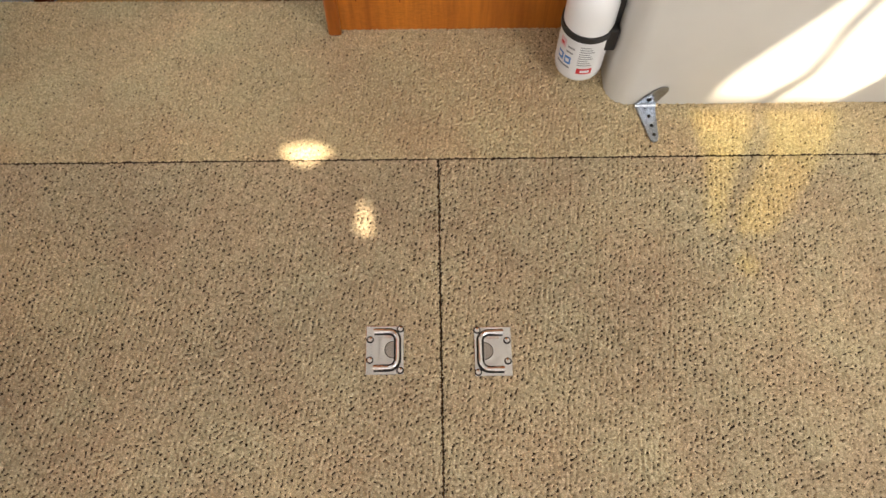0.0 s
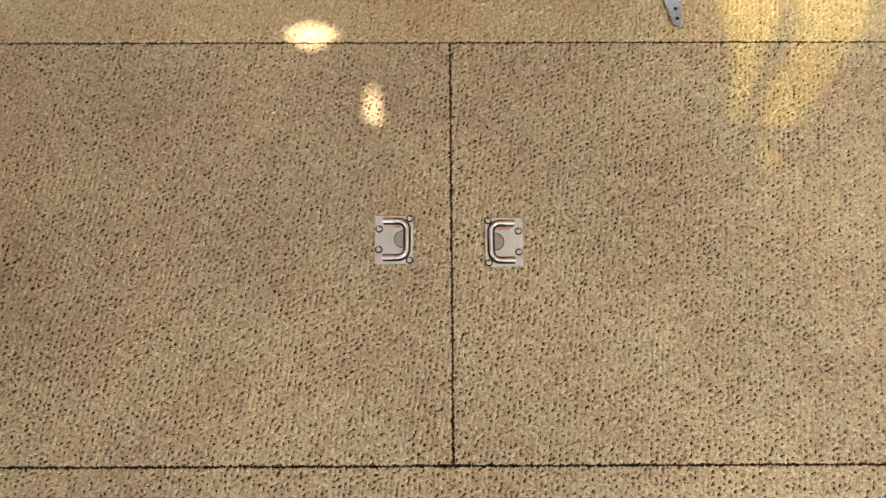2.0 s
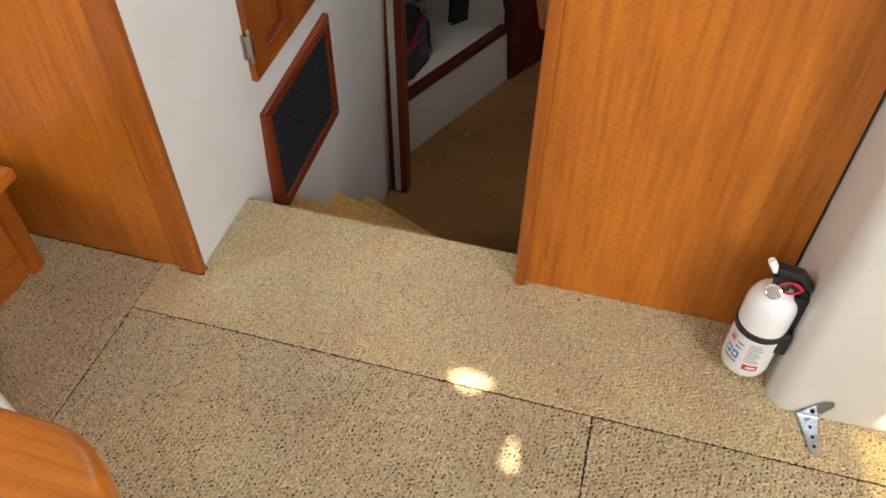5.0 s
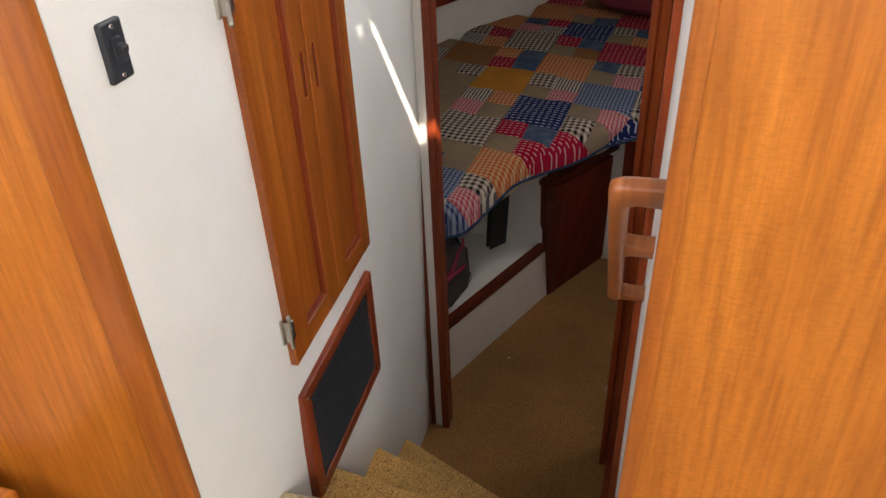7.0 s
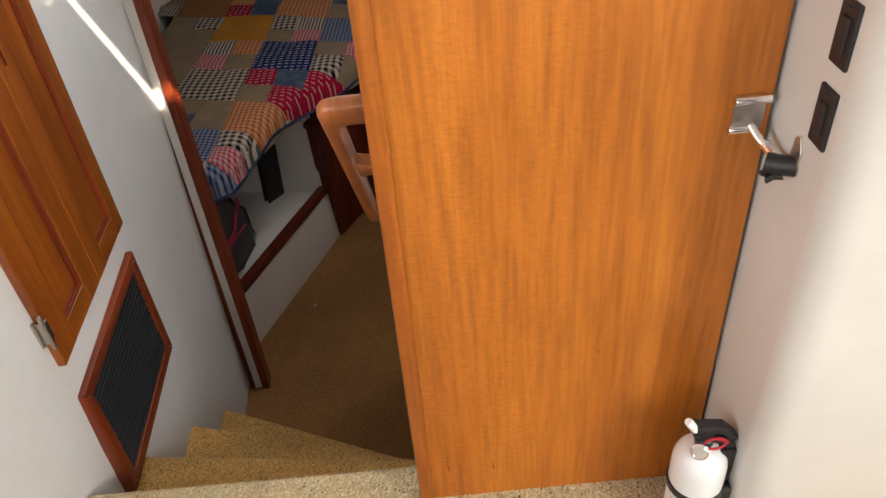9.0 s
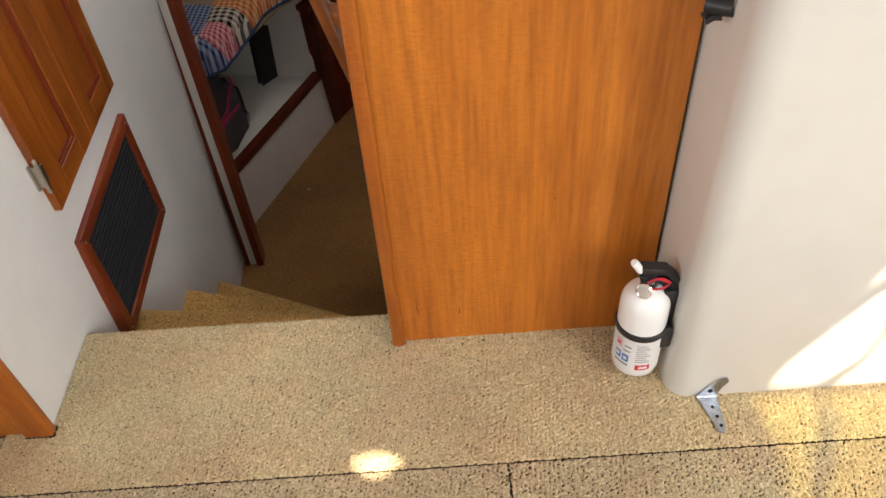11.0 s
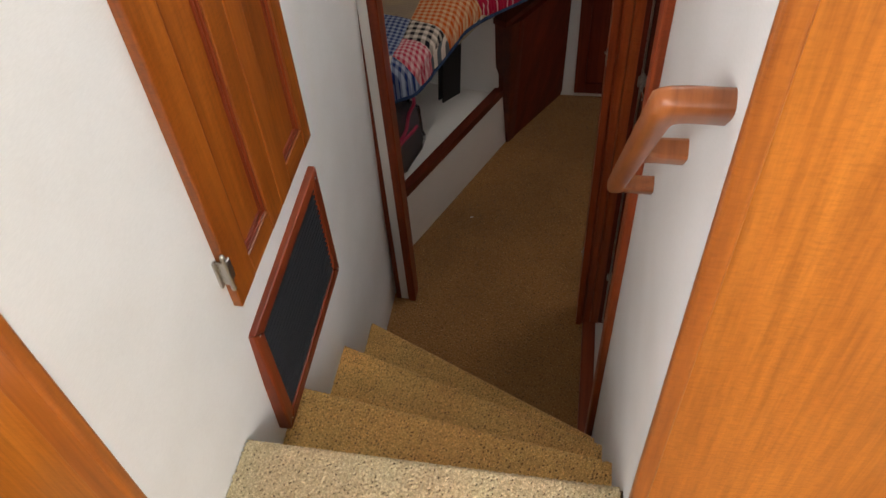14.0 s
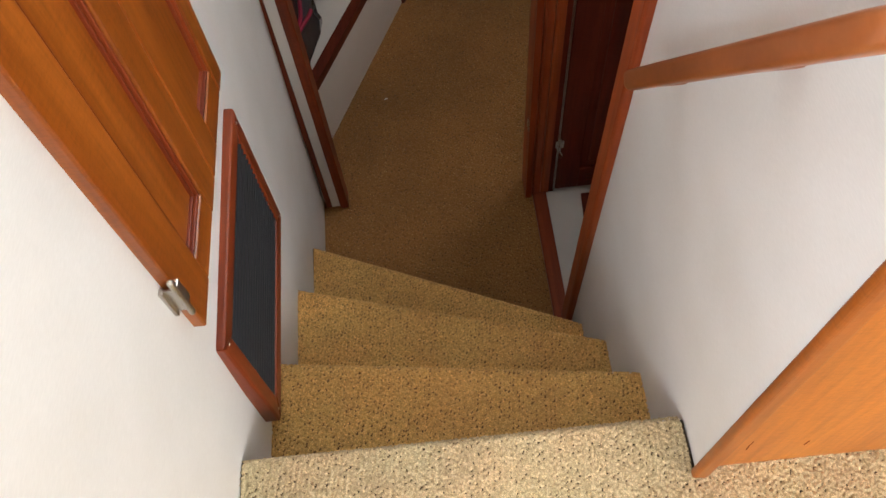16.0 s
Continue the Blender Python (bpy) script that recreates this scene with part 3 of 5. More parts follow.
structure("trim_jamb_edge", box(wl - 0.006, wl + 0.012, 2.276, 2.301, LOW, 1.3, 0.003), cherry_up, "narrow cherry edge strip of the cabin doorway")
structure("trim_jamb_white", box(wl + 0.0125, -0.9005, 2.279, 2.312, LOW, 1.3), white_paint, "white painted door edge")
structure("door_1_jamb_port", box(-0.9, -0.872, 2.268, 2.33, LOW, 1.0995, 0.004), cherry_up, "cherry door jamb of the forward cabin")


def jamb_profile(x0, x1, y0, y1):
    """A fluted jamb: flat board with two grooves on its face."""
    w = x1 - x0
    return [(x0, y1), (x0, y0), (x0 + 0.22 * w, y0), (x0 + 0.3 * w, y0 + 0.008), (x0 + 0.36 * w, y0), (x0 + 0.6 * w, y0 + 0.004), (x0 + 0.68 * w, y0 + 0.014), (x0 + 0.76 * w, y0 + 0.01), (x1, y0 + 0.012), (x1, y1)]


structure("door_1_jamb_starboard", prism(jamb_profile(-0.27, -0.192, 2.232, 2.32), LOW, 1.0995), cherry_lit, "fluted cherry door jamb of the forward cabin")
# out of view; height chosen to stop lamp light crossing the doorway
structure("door_1_lintel", box(-0.9, -0.192, 2.27, 2.33, 1.1, 1.2, 0.004), cherry_y, "unseen cherry lintel over the forward cabin doorway, set low to stop lamp light")
structure("wall_cabin_head", box(-0.94, -0.13, 2.275, 2.325, 1.2005, TOP), white_paint, "unseen white bulkhead over the forward cabin doorway, stops lamp light")
structure("trim_washroom_hinge_post", box(-0.1915, -0.1725, 2.246, 2.298, LOW, 1.2, 0.002), mahogany_up, "dark hinge post of the washroom door")
# washroom doorway in the starboard wall: leaning casing, sill, pan
structure("trim_washroom_casing", prism([(1.735, LOW), (1.79, LOW), (1.645, 1.3), (1.59, 1.3)], -0.224, -0.15, 'x', 0.006), cherry_lit, "cherry casing of the washroom doorway")
structure("wall_stair_starboard_return", prism([(1.655, LOW), (1.74, LOW), (1.6, 1.3), (1.6, 1.4), (1.655, 1.4)], -0.206, -0.132, 'x'), vinyl, "white stairwell wall beside the washroom")
structure("trim_washroom_sill", box(-0.246, -0.2, 1.74, 2.24, LOW, LOW + 0.018, 0.004), cherry_y, "cherry threshold strip of the washroom")
structure("floor_washroom", box(-0.2, 0.6, 1.3, 2.6, LOW - 0.04, LOW + 0.004), gelcoat, "white moulded washroom floor pan")
structure("wall_washroom", box(0.55, 0.6, 1.1, 2.6, LOW, 1.2), white_paint, "white washroom wall")
structure("wall_washroom_aft", box(-0.13, 0.6, 1.1, 1.14, LOW, 1.2), white_paint, "white washroom wall")
structure("wall_washroom_forward", box(-0.19, 0.6, 2.3, 2.33, LOW, 1.2), white_paint, "white washroom wall")

structure("ceiling_washroom", box(-0.13, 0.6, 1.1, 2.33, 1.2, 1.22), headliner, "cream washroom headliner")

# ---- bunk front and forward cabin ----
def slanted(a, b, z0, c, d, z1, thick):
    """A board between a low line a-b and a high line c-d."""
    bm = bmesh.new()
    n = Vector((b[1] - a[1], a[0] - b[0], 0)).normalized() * -thick
    lo = [Vector((*a, z0)), Vector((*b, z0)), Vector((*d, z1)), Vector((*c, z1))]
    f = [bm.verts.new(v) for v in lo]
    g = [bm.verts.new(v + n) for v in lo]
    bm.faces.new(f), bm.faces.new(g[::-1])
    for i in range(4):
        bm.faces.new((f[i], g[i], g[(i + 1) % 4], f[(i + 1) % 4]))
    return bm


def front(y, z):
    """x of the bunk front at a place along it; it flares inboard upwards."""
    return -0.945 + (y - 2.532) * 0.4403 + (z - LOW) * 0.105


structure("wall_bunk_front", slanted((front(2.3, LOW), 2.3), (front(3.27, LOW), 3.27), LOW, (front(2.3, -0.615), 2.3), (front(3.2, -0.615), 3.2), -0.615, 0.02), white_paint, "white painted bunk front below the locker opening")


def bar(y0, y1, z0, z1, out, thick):
    return slanted((front(y0, z0) + out, y0), (front(y1, z0) + out, y1), z0, (front(y0, z1) + out, y0), (front(y1, z1) + out, y1), z1, thick)


structure("trim_locker_sill", bar(2.3, 3.165, -0.632, -0.592, 0.012, 0.035), cherry_dark, "dark cherry sill of the bunk locker")
structure("trim_locker_stile", slanted((front(3.13, -0.6) + 0.012, 3.13), (front(3.165, -0.6) + 0.012, 3.165), -0.6, (front(3.05, -0.22) + 0.012, 3.05), (front(3.085, -0.22) + 0.012, 3.085), -0.22, 0.035), cherry_dark, "dark cherry stile of the bunk locker")
structure("wall_locker_back", box(-1.55, -1.5, 2.33, 3.3, LOW, -0.2), white_paint, "white locker back")
structure("wall_locker_side", slanted((front(3.17, -0.965), 3.2), (-1.5, 3.35), LOW, (front(3.05, -0.2), 3.1), (-1.5, 3.25), -0.2, 0.02), white_paint, "white locker side")
structure("floor_locker", prism([(-1.5, 2.33), (front(2.33, -0.64) - 0.02, 2.33), (front(3.2, -0.64) - 0.02, 3.2), (-1.5, 3.3)], -0.64, -0.625), white_paint, "white locker bottom")
structure("wall_bunk_panel", slanted((-0.615, 3.255), (-0.4, 3.63), LOW, (-0.558, 3.03), (-0.38, 3.34), -0.22, 0.03), mahogany_up, "dark red-brown bunk end panel")
structure("trim_bunk_post", slanted((-0.624, 3.235), (-0.597, 3.278), LOW, (-0.588, 3.0), (-0.544, 3.05), -0.22, 0.04), cherry_dark, "dark cherry bunk corner post")
structure("trim_bunk_cap", slanted((-0.606, 2.985), (-0.36, 3.42), -0.222, (-0.606, 2.985), (-0.36, 3.42), -0.2, 0.06), cherry_dark, "cherry capping rail under the bunk")
structure("wall_cabin_forward", box(-0.43, 0.5, 3.62, 3.66, LOW, -0.2), white_paint, "white forward cabin locker front")
structure("bunk_base", prism([(front(2.34, -0.2) - 0.09, 2.34), (front(3.05, -0.2) - 0.09, 3.09), (-0.42, 3.42), (-0.1, 3.66), (0.5, 3.7), (0.5, 5.6), (-1.5, 5.6), (-1.5, 2.34)], -0.2, -0.113), white_paint, "white bunk board")
structure("wall_hull_port", slanted((-1.22, 2.33), (-1.36, 3.9), -0.2, (-1.3, 2.33), (-1.5, 3.9), 1.4, 0.03), white_paint, "white hull side lining")
structure("wall_hull_bow", slanted((-1.36, 3.9), (-0.72, 5.1), -0.2, (-1.5, 3.9), (-0.8, 5.3), 1.4, 0.03), white_paint, "white hull side lining at the bow")
structure("trim_hull_shelf", slanted((-1.34, 3.86), (-0.76, 4.98), 0.24, (-1.34, 3.86), (-0.76, 4.98), 0.34, 0.05), mahogany_up, "dark wooden shelf rail along the hull")
structure("wall_bow", box(-1.0, 0.6, 5.05, 5.1, -0.2, 1.4), white_paint, "white bow lining")
structure("wall_cabin_starboard", box(0.5, 0.55, 2.33, 5.6, LOW, 1.4), white_paint, "white cabin side")
structure("ceiling_cabin", box(-1.6, 0.6, 2.33, 5.6, 1.3, 1.34), headliner, "cream cabin headliner")

# ---- things ----
# floor hatches with flush lift handles
def lift_handle(hatch, x0, x1, y0, y1, side):
    """A pressed steel plate with a folding bail; side is +1 where the bail's bow points to +x."""
    bm = bmesh.new()
    rings = []
    for inset, z in ((0, -0.001), (0, 0.0036), (0.0008, 0.0044), (0.0016, 0.0046), (0.012, 0.0043), (0.022, 0.0046)):
        rings.append([bm.verts.new(p) for p in ((x0 + inset, y0 + inset, z), (x1 - inset, y0 + inset, z), (x1 - inset, y1 - inset, z), (x0 + inset, y1 - inset, z))])
    for p, q in zip(rings, rings[1:]):
        for i in range(4):
            bm.faces.new((p[i], p[(i + 1) % 4], q[(i + 1) % 4], q[i]))
    bm.faces.new(rings[-1])
    plate = part("lift_handle", bm, chrome, hatch, "polished steel lift handle plate")
    cx, cy = (x0 + x1) / 2, (y0 + y1) / 2
    w, h = (x1 - x0), (y1 - y0)
    s = side
    a, r = h * 0.375, 0.015
    pts = [(cx - s * w * 0.27, cy + a, 0.0072), (cx + s * (w * 0.34 - r), cy + a, 0.0072)]
    pts += [(cx + s * (w * 0.34 - r + r * math.sin(k * math.pi / 12)), cy + a - r + r * math.cos(k * math.pi / 12), 0.0072) for k in range(1, 7)]
    pts += [(p[0], 2 * cy - p[1], p[2]) for p in reversed(pts)]
    part("bail", tube(pts, 0.0033, 10), chrome, plate, "polished folding bail", True)
    for sy in (1, -1):
        part("bail_eye", tube([(cx - s * w * 0.29, cy + sy * a, 0.0075), (cx - s * w * 0.02, cy + sy * a, 0.0075)], 0.0042, 12), chrome, plate, "", True)
    # dark flattened rod in place of the shaded channel round the bail
    trough = [(p[0], p[1], 0.0043) for p in pts]
    part("bail_recess", tube(trough, 0.0066, 10, flat=0.22), gap_dark, plate, "", True)
    xs = cx + s * (w * 0.34 - 0.0066)
    half = [(xs - s * 0.0145 * math.sin(k * math.pi / 14), cy + 0.0145 * math.cos(k * math.pi / 14)) for k in range(15)]
    rim = [(p[0], p[1], 0.0048) for p in half]
    part("finger_well", prism(half, 0.004, 0.0051), nickel, plate, "dull half-round finger well")
    part("well_rim", tube(rim, 0.0007, 6), gap_dark, plate, "", True)
    for dx, dy in ((-0.38 * s, 0.21), (-0.38 * s, -0.21), (0.41 * s, 0.425), (0.41 * s, -0.425)):
        bm = turned([(0.0046, 0.004), (0.0042, 0.0064), (0.0022, 0.0072), (0, 0.0073)], (cx + dx * w, cy + dy * h, 0), 14)
        part("screw", bm, chrome, plate, "", True)
        # dark ring put in for the shade round the screw head
        ring = turned([(0.0064, 0.0044), (0.0062, 0.0049), (0.0046, 0.005)], (cx + dx * w, cy + dy * h, 0), 14)
        part("screw_recess", ring, gap_dark, plate, "", True)
    return plate


def floor_hatch(x0, x1, y0, y1, label):
    hatch = thing("floor_hatch", ((x0 + x1) / 2, (y0 + y1) / 2, -0.055), label, "floor hatch", "carpeted floor hatches")
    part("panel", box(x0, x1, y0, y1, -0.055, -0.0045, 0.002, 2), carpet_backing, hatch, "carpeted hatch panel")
    return hatch


port_hatch = floor_hatch(-0.999, -0.0008, 0.0412, 0.7668, "beige carpeted floor hatch with a steel lift handle")
star_hatch = floor_hatch(0.0008, 1.2, 0.0412, 0.7668, "beige carpeted floor hatch with a steel lift handle")
lift_handle(port_hatch, -0.127, -0.063, 0.357, 0.441, 1)
lift_handle(star_hatch, 0.055, 0.118, 0.352, 0.437, -1)


# fire extinguisher strapped to the console
def fire_extinguisher(cx, cy, z0):
    ext = thing("fire_extinguisher", (cx, cy, z0), "white fire extinguisher in a black bracket strapped to the console", "fire extinguisher")
    R = 0.0485
    ext.scale = (0.94, 0.94, 0.93)
    bpy.context.view_layer.update()
    prof = [(0, 0.004), (0.035, 0.002), (0.042, 0.0), (0.0465, 0.005), (R, 0.014), (R, 0.19)]
    prof += [(0.014 + (R - 0.014) * math.cos(a), 0.19 + 0.048 * math.sin(a)) for a in (0.25, 0.5, 0.75, 1.0, 1.25, 1.45)]
    prof += [(0.015, 0.25), (0, 0.25)]
    body = part("body", turned(prof, (cx, cy, z0), 48), ext_white, ext, "white enamelled cylinder", True)

    def curved(name, a0, a1, h0, h1, mat, out=0.0006, par=body, n=14):
        bm = bmesh.new()
        rows = [[bm.verts.new((cx + (R + out) * math.cos(radians(a0 + (a1 - a0) * k / n)), cy + (R + out) * math.sin(radians(a0 + (a1 - a0) * k / n)), z0 + h)) for k in range(n + 1)] for h in (h0, h1)]
        for k in range(n):
            bm.faces.new((rows[0][k], rows[0][k + 1], rows[1][k + 1], rows[1][k]))
        return part(name, bm, mat, par, "", True)

    label = curved("label", 170, 325, 0.022, 0.118, label_paper, 0.0005, n=24)
    label["label"] = "printed paper label with red and blue marks"
    curved("label_bar", 196, 216, 0.088, 0.112, pink_ink, 0.001, label)
    curved("label_bar", 200, 211, 0.094, 0.102, red_ink, 0.0014, label)
    curved("label_bar", 198, 215, 0.052, 0.074, blue_ink, 0.001, label)
    curved("label_bar", 219, 236, 0.050, 0.072, blue_ink, 0.001, label)
    curved("label_bar", 200, 211, 0.059, 0.069, label_paper, 0.0014, label)
    curved("label_bar", 223, 232, 0.056, 0.066, label_paper, 0.0014, label)
    curved("label_bar", 198, 236, 0.038, 0.044, grey_ink, 0.001, label)
    curved("label_bar", 222, 240, 0.096, 0.101, grey_ink, 0.001, label)
    curved("label_bar", 220, 238, 0.082, 0.087, grey_ink, 0.001, label)
    curved("label_bar", 254, 290, 0.03, 0.047, red_ink, 0.001, label)
    curved("label_bar", 263, 284, 0.035, 0.042, label_paper, 0.0014, label)
    for k in range(9):
        curved("label_bar", 252, 286 - 5 * (k % 3), 0.056 + 0.0066 * k, 0.0585 + 0.0066 * k, grey_ink, 0.001, label)
    # strap and bracket
    bm = bmesh.new()
    n, rows = 40, []
    for k in range(n):
        a = 2 * math.pi * k / n
        rows.append([bm.verts.new((cx + r * math.cos(a), cy + r * math.sin(a), z0 + h)) for r, h in ((R, 0.124), (R + 0.0035, 0.126), (R + 0.0035, 0.139), (R, 0.141))])
    for k in range(n):
        for j in range(3):
            bm.faces.new((rows[k][j], rows[(k + 1) % n][j], rows[(k + 1) % n][j + 1], rows[k][j + 1]))
    part("strap", bm, black_plastic, ext, "black plastic strap", True)
    bracket = part("bracket", box(0.300, 0.329, cy - 0.016, cy + 0.022, z0 + 0.07, z0 + 0.235, 0.004), black_plastic, ext, "black moulded wall bracket")
    part("strap_clasp", box(0.302, 0.327, cy - 0.036, cy - 0.012, z0 + 0.085, z0 + 0.145, 0.004), black_plastic, bracket)
    # valve head
    head = part("valve_head", turned([(0, 0.246), (0.016, 0.246), (0.017, 0.262), (0.013, 0.266), (0.013, 0.285), (0, 0.287)], (cx, cy, z0), 20), black_plastic, ext, "black valve head", True)
    part("lever", prism([(cx - 0.022, z0 + 0.278), (cx + 0.04, z0 + 0.262), (cx + 0.055, z0 + 0.24), (cx + 0.058, z0 + 0.205), (cx + 0.046, z0 + 0.2), (cx + 0.042, z0 + 0.232), (cx + 0.026, z0 + 0.25), (cx - 0.02, z0 + 0.262)], cy - 0.01, cy + 0.012, 'y', 0.003), black_plastic, head, "black squeeze lever")
    part("handle", prism([(cx - 0.02, z0 + 0.3), (cx + 0.03, z0 + 0.292), (cx + 0.056, z0 + 0.262), (cx + 0.05, z0 + 0.25), (cx + 0.026, z0 + 0.276), (cx - 0.02, z0 + 0.284)], cy - 0.011, cy + 0.013, 'y', 0.003), black_plastic, head)
    pin = [(cx + 0.012 + 0.02 * math.cos(k * math.pi / 7), cy - 0.017, z0 + 0.262 + 0.015 * math.sin(k * math.pi / 7)) for k in range(15)]
    part("pull_pin", tube(pin, 0.0024, 8), red_plastic, head, "red safety pin ring", True)
    part("pin_bar", tube([(cx + 0.012, cy - 0.018, z0 + 0.278), (cx + 0.036, cy - 0.016, z0 + 0.262)], 0.0024, 8), red_plastic, head, "", True)
    nozzle = turned([(0, 0), (0.007, 0.0), (0.0078, 0.004), (0.0078, 0.026), (0.0065, 0.031), (0, 0.031)], (0, 0, 0), 18)
    part("nozzle", move(nozzle, Matrix.Translation((cx - 0.02, cy - 0.002, z0 + 0.286)) @ Matrix.Rotation(radians(-32), 4, 'Y')), ext_white, head, "white nozzle tip", True)
    gauge = turned([(0, 0.0), (0.0145, 0.0), (0.0155, 0.003), (0.0155, 0.009), (0.0125, 0.011), (0.012, 0.0095), (0, 0.0095)], (0, 0, 0), 28)
    part("gauge", move(gauge, Matrix.Translation((cx - 0.012, cy - 0.016, z0 + 0.247)) @ Matrix.Rotation(radians(62), 4, 'X') @ Matrix.Rotation(radians(-22), 4, 'Y')), chrome, head, "chrome pressure gauge", True)
    return ext


fire_extinguisher(0.272, 0.958, 0.033)


# strap hinge between console foot and floor
def strap_hinge():
    h = thing("strap_hinge", (0.402, 0.845, 0.0), "galvanised steel strap hinge on carpet and console foot", "hinge")
    bm = prism([(0.381, 0.874), (0.4, 0.800), (0.407, 0.795), (0.414, 0.797), (0.417, 0.806), (0.419, 0.874)], 0.0035, 0.0078, bevel=0.001)
    leaf = part("floor_leaf", bm, steel, h, "bright tapered floor leaf")
    for y, x in ((0.811, 0.409), (0.831, 0.407), (0.852, 0.404)):
        part("screw", turned([(0.0036, 0.0075), (0.0032, 0.0088), (0.0015, 0.0092), (0, 0.0092)], (x, y, 0), 14), gap_dark, leaf, "", True)
    part("knuckle", tube([(0.38, 0.878, 0.006), (0.42, 0.878, 0.006)], 0.005, 12), steel, h, "", True)
    up = part("wall_leaf", prism([(0.381, 0.008), (0.419, 0.008), (0.436, 0.05), (0.43, 0.062), (0.416, 0.058), (0.402, 0.04)], 0.8795, 0.8825, 'y', 0.001), steel, h, "bright upper leaf")
    part("screw", move(turned([(0.0046, 0), (0.004, 0.002), (0, 0.003)], (0, 0, 0), 12), Matrix.Translation((0.405, 0.8795, 0.022)) @ Matrix.Rotation(radians(90), 4, 'X')), gap_dark, up, "", True)
    return h


strap_hinge()


# black vent plates on the console side
def vent_plate(z):
    v = thing("vent_plate", (0.325, 0.955, z), "square black plastic switch plate on the console side", "switch plate", "console plates")
    part("plate", box(0.3205, 0.326, 0.936, 0.974, z - 0.037, z + 0.037, 0.002), black_plastic, v)
    part("rocker", box(0.317, 0.322, 0.946, 0.964, z - 0.02, z + 0.02, 0.002), black_plastic, v, "black rocker")
    part("screw", box(0.319, 0.3215, 0.952, 0.958, z + 0.026, z + 0.031, 0.001), switch_plastic, v)
    return v


vent_plate(0.866)
vent_plate(0.967)


# latch between bulkhead and console
def door_latch():
    d = thing("door_latch", (0.3, 1.076, 0.81), "chrome hook latch between teak bulkhead and console", "latch")
    plate = part("strike_plate", box(0.267, 0.309, 1.0655, 1.0715, 0.79, 0.84, 0.002), nickel, d, "chrome strike plate")
    part("lip", tube([(0.264, 1.062, 0.836), (0.312, 1.062, 0.836)], 0.006, 10), chrome, plate, "", True)
    part("lip", tube([(0.262, 1.062, 0.794), (0.298, 1.062, 0.794)], 0.006, 10), chrome, plate, "", True)
    part("arm", tube([(0.289, 1.06, 0.80), (0.300, 1.045, 0.785), (0.308, 1.02, 0.778), (0.312, 1.005, 0.78)], 0.006, 10), chrome, d, "chrome hook arm", True)
    body = part("keeper", tube([(0.296, 1.01, 0.774), (0.31, 1.0, 0.774), (0.327, 0.99, 0.776)], 0.0135, 12), black_plastic, d, "black keeper boss", True)
    part("flange", prism([(0.985, 0.772), (1.0, 0.768), (1.005, 0.79), (1.0, 0.814), (0.99, 0.82), (0.98, 0.8)], 0.322, 0.3262, 'x', 0.001), nickel, d, "thin chrome flange")
    star = [((0.019 if k % 2 else 0.010) * math.cos(k * math.pi / 5), (0.019 if k % 2 else 0.010) * math.sin(k * math.pi / 5)) for k in range(10)]
    part("knob", move(prism(star, 0, 0.009, 'z', 0.002), Matrix.Translation((0.304, 1.004, 0.764)) @ Matrix.Rotation(radians(155), 4, 'Y')), black_plastic, body, "black star knob")
    return d


door_latch()


# light switch on the stairwell wall
def light_switch():
    x, y, z = -0.9045, 1.009, 1.034
    s = thing("light_switch", (x, y, z), "black rectangular toggle light switch on the white wall", "light switch")
    plate = part("plate", box(x - 0.002, x + 0.009, y - 0.022, y + 0.022, z - 0.039, z + 0.039, 0.004, 3), switch_plastic, s)
    part("bezel", box(x + 0.008, x + 0.012, y - 0.009, y + 0.009, z - 0.016, z + 0.018, 0.0015), switch_plastic, plate)
    part("toggle", prism([(x + 0.01, z - 0.006), (x + 0.01, z + 0.012), (x + 0.024, z + 0.008), (x + 0.022, z - 0.001)], y - 0.006, y + 0.006, 'y', 0.0018), switch_plastic, plate)
    for dz in (-0.031, 0.031):
        part("screw", move(turned([(0.0038, 0), (0.003, 0.0018), (0, 0.002)], (0, 0, 0), 12), Matrix.Translation((x + 0.0085, y, z + dz)) @ Matrix.Rotation(radians(90), 4, 'Y')), chrome, plate, "", True)
    return s


light_switch()


# teak locker door on the stairwell wall
def lean(bm, k, y0):
    """Shear upward with the run forward, to fit the camera's view."""
    for v in bm.verts:
        v.co.z += k * (v.co.y - y0)
    return bm


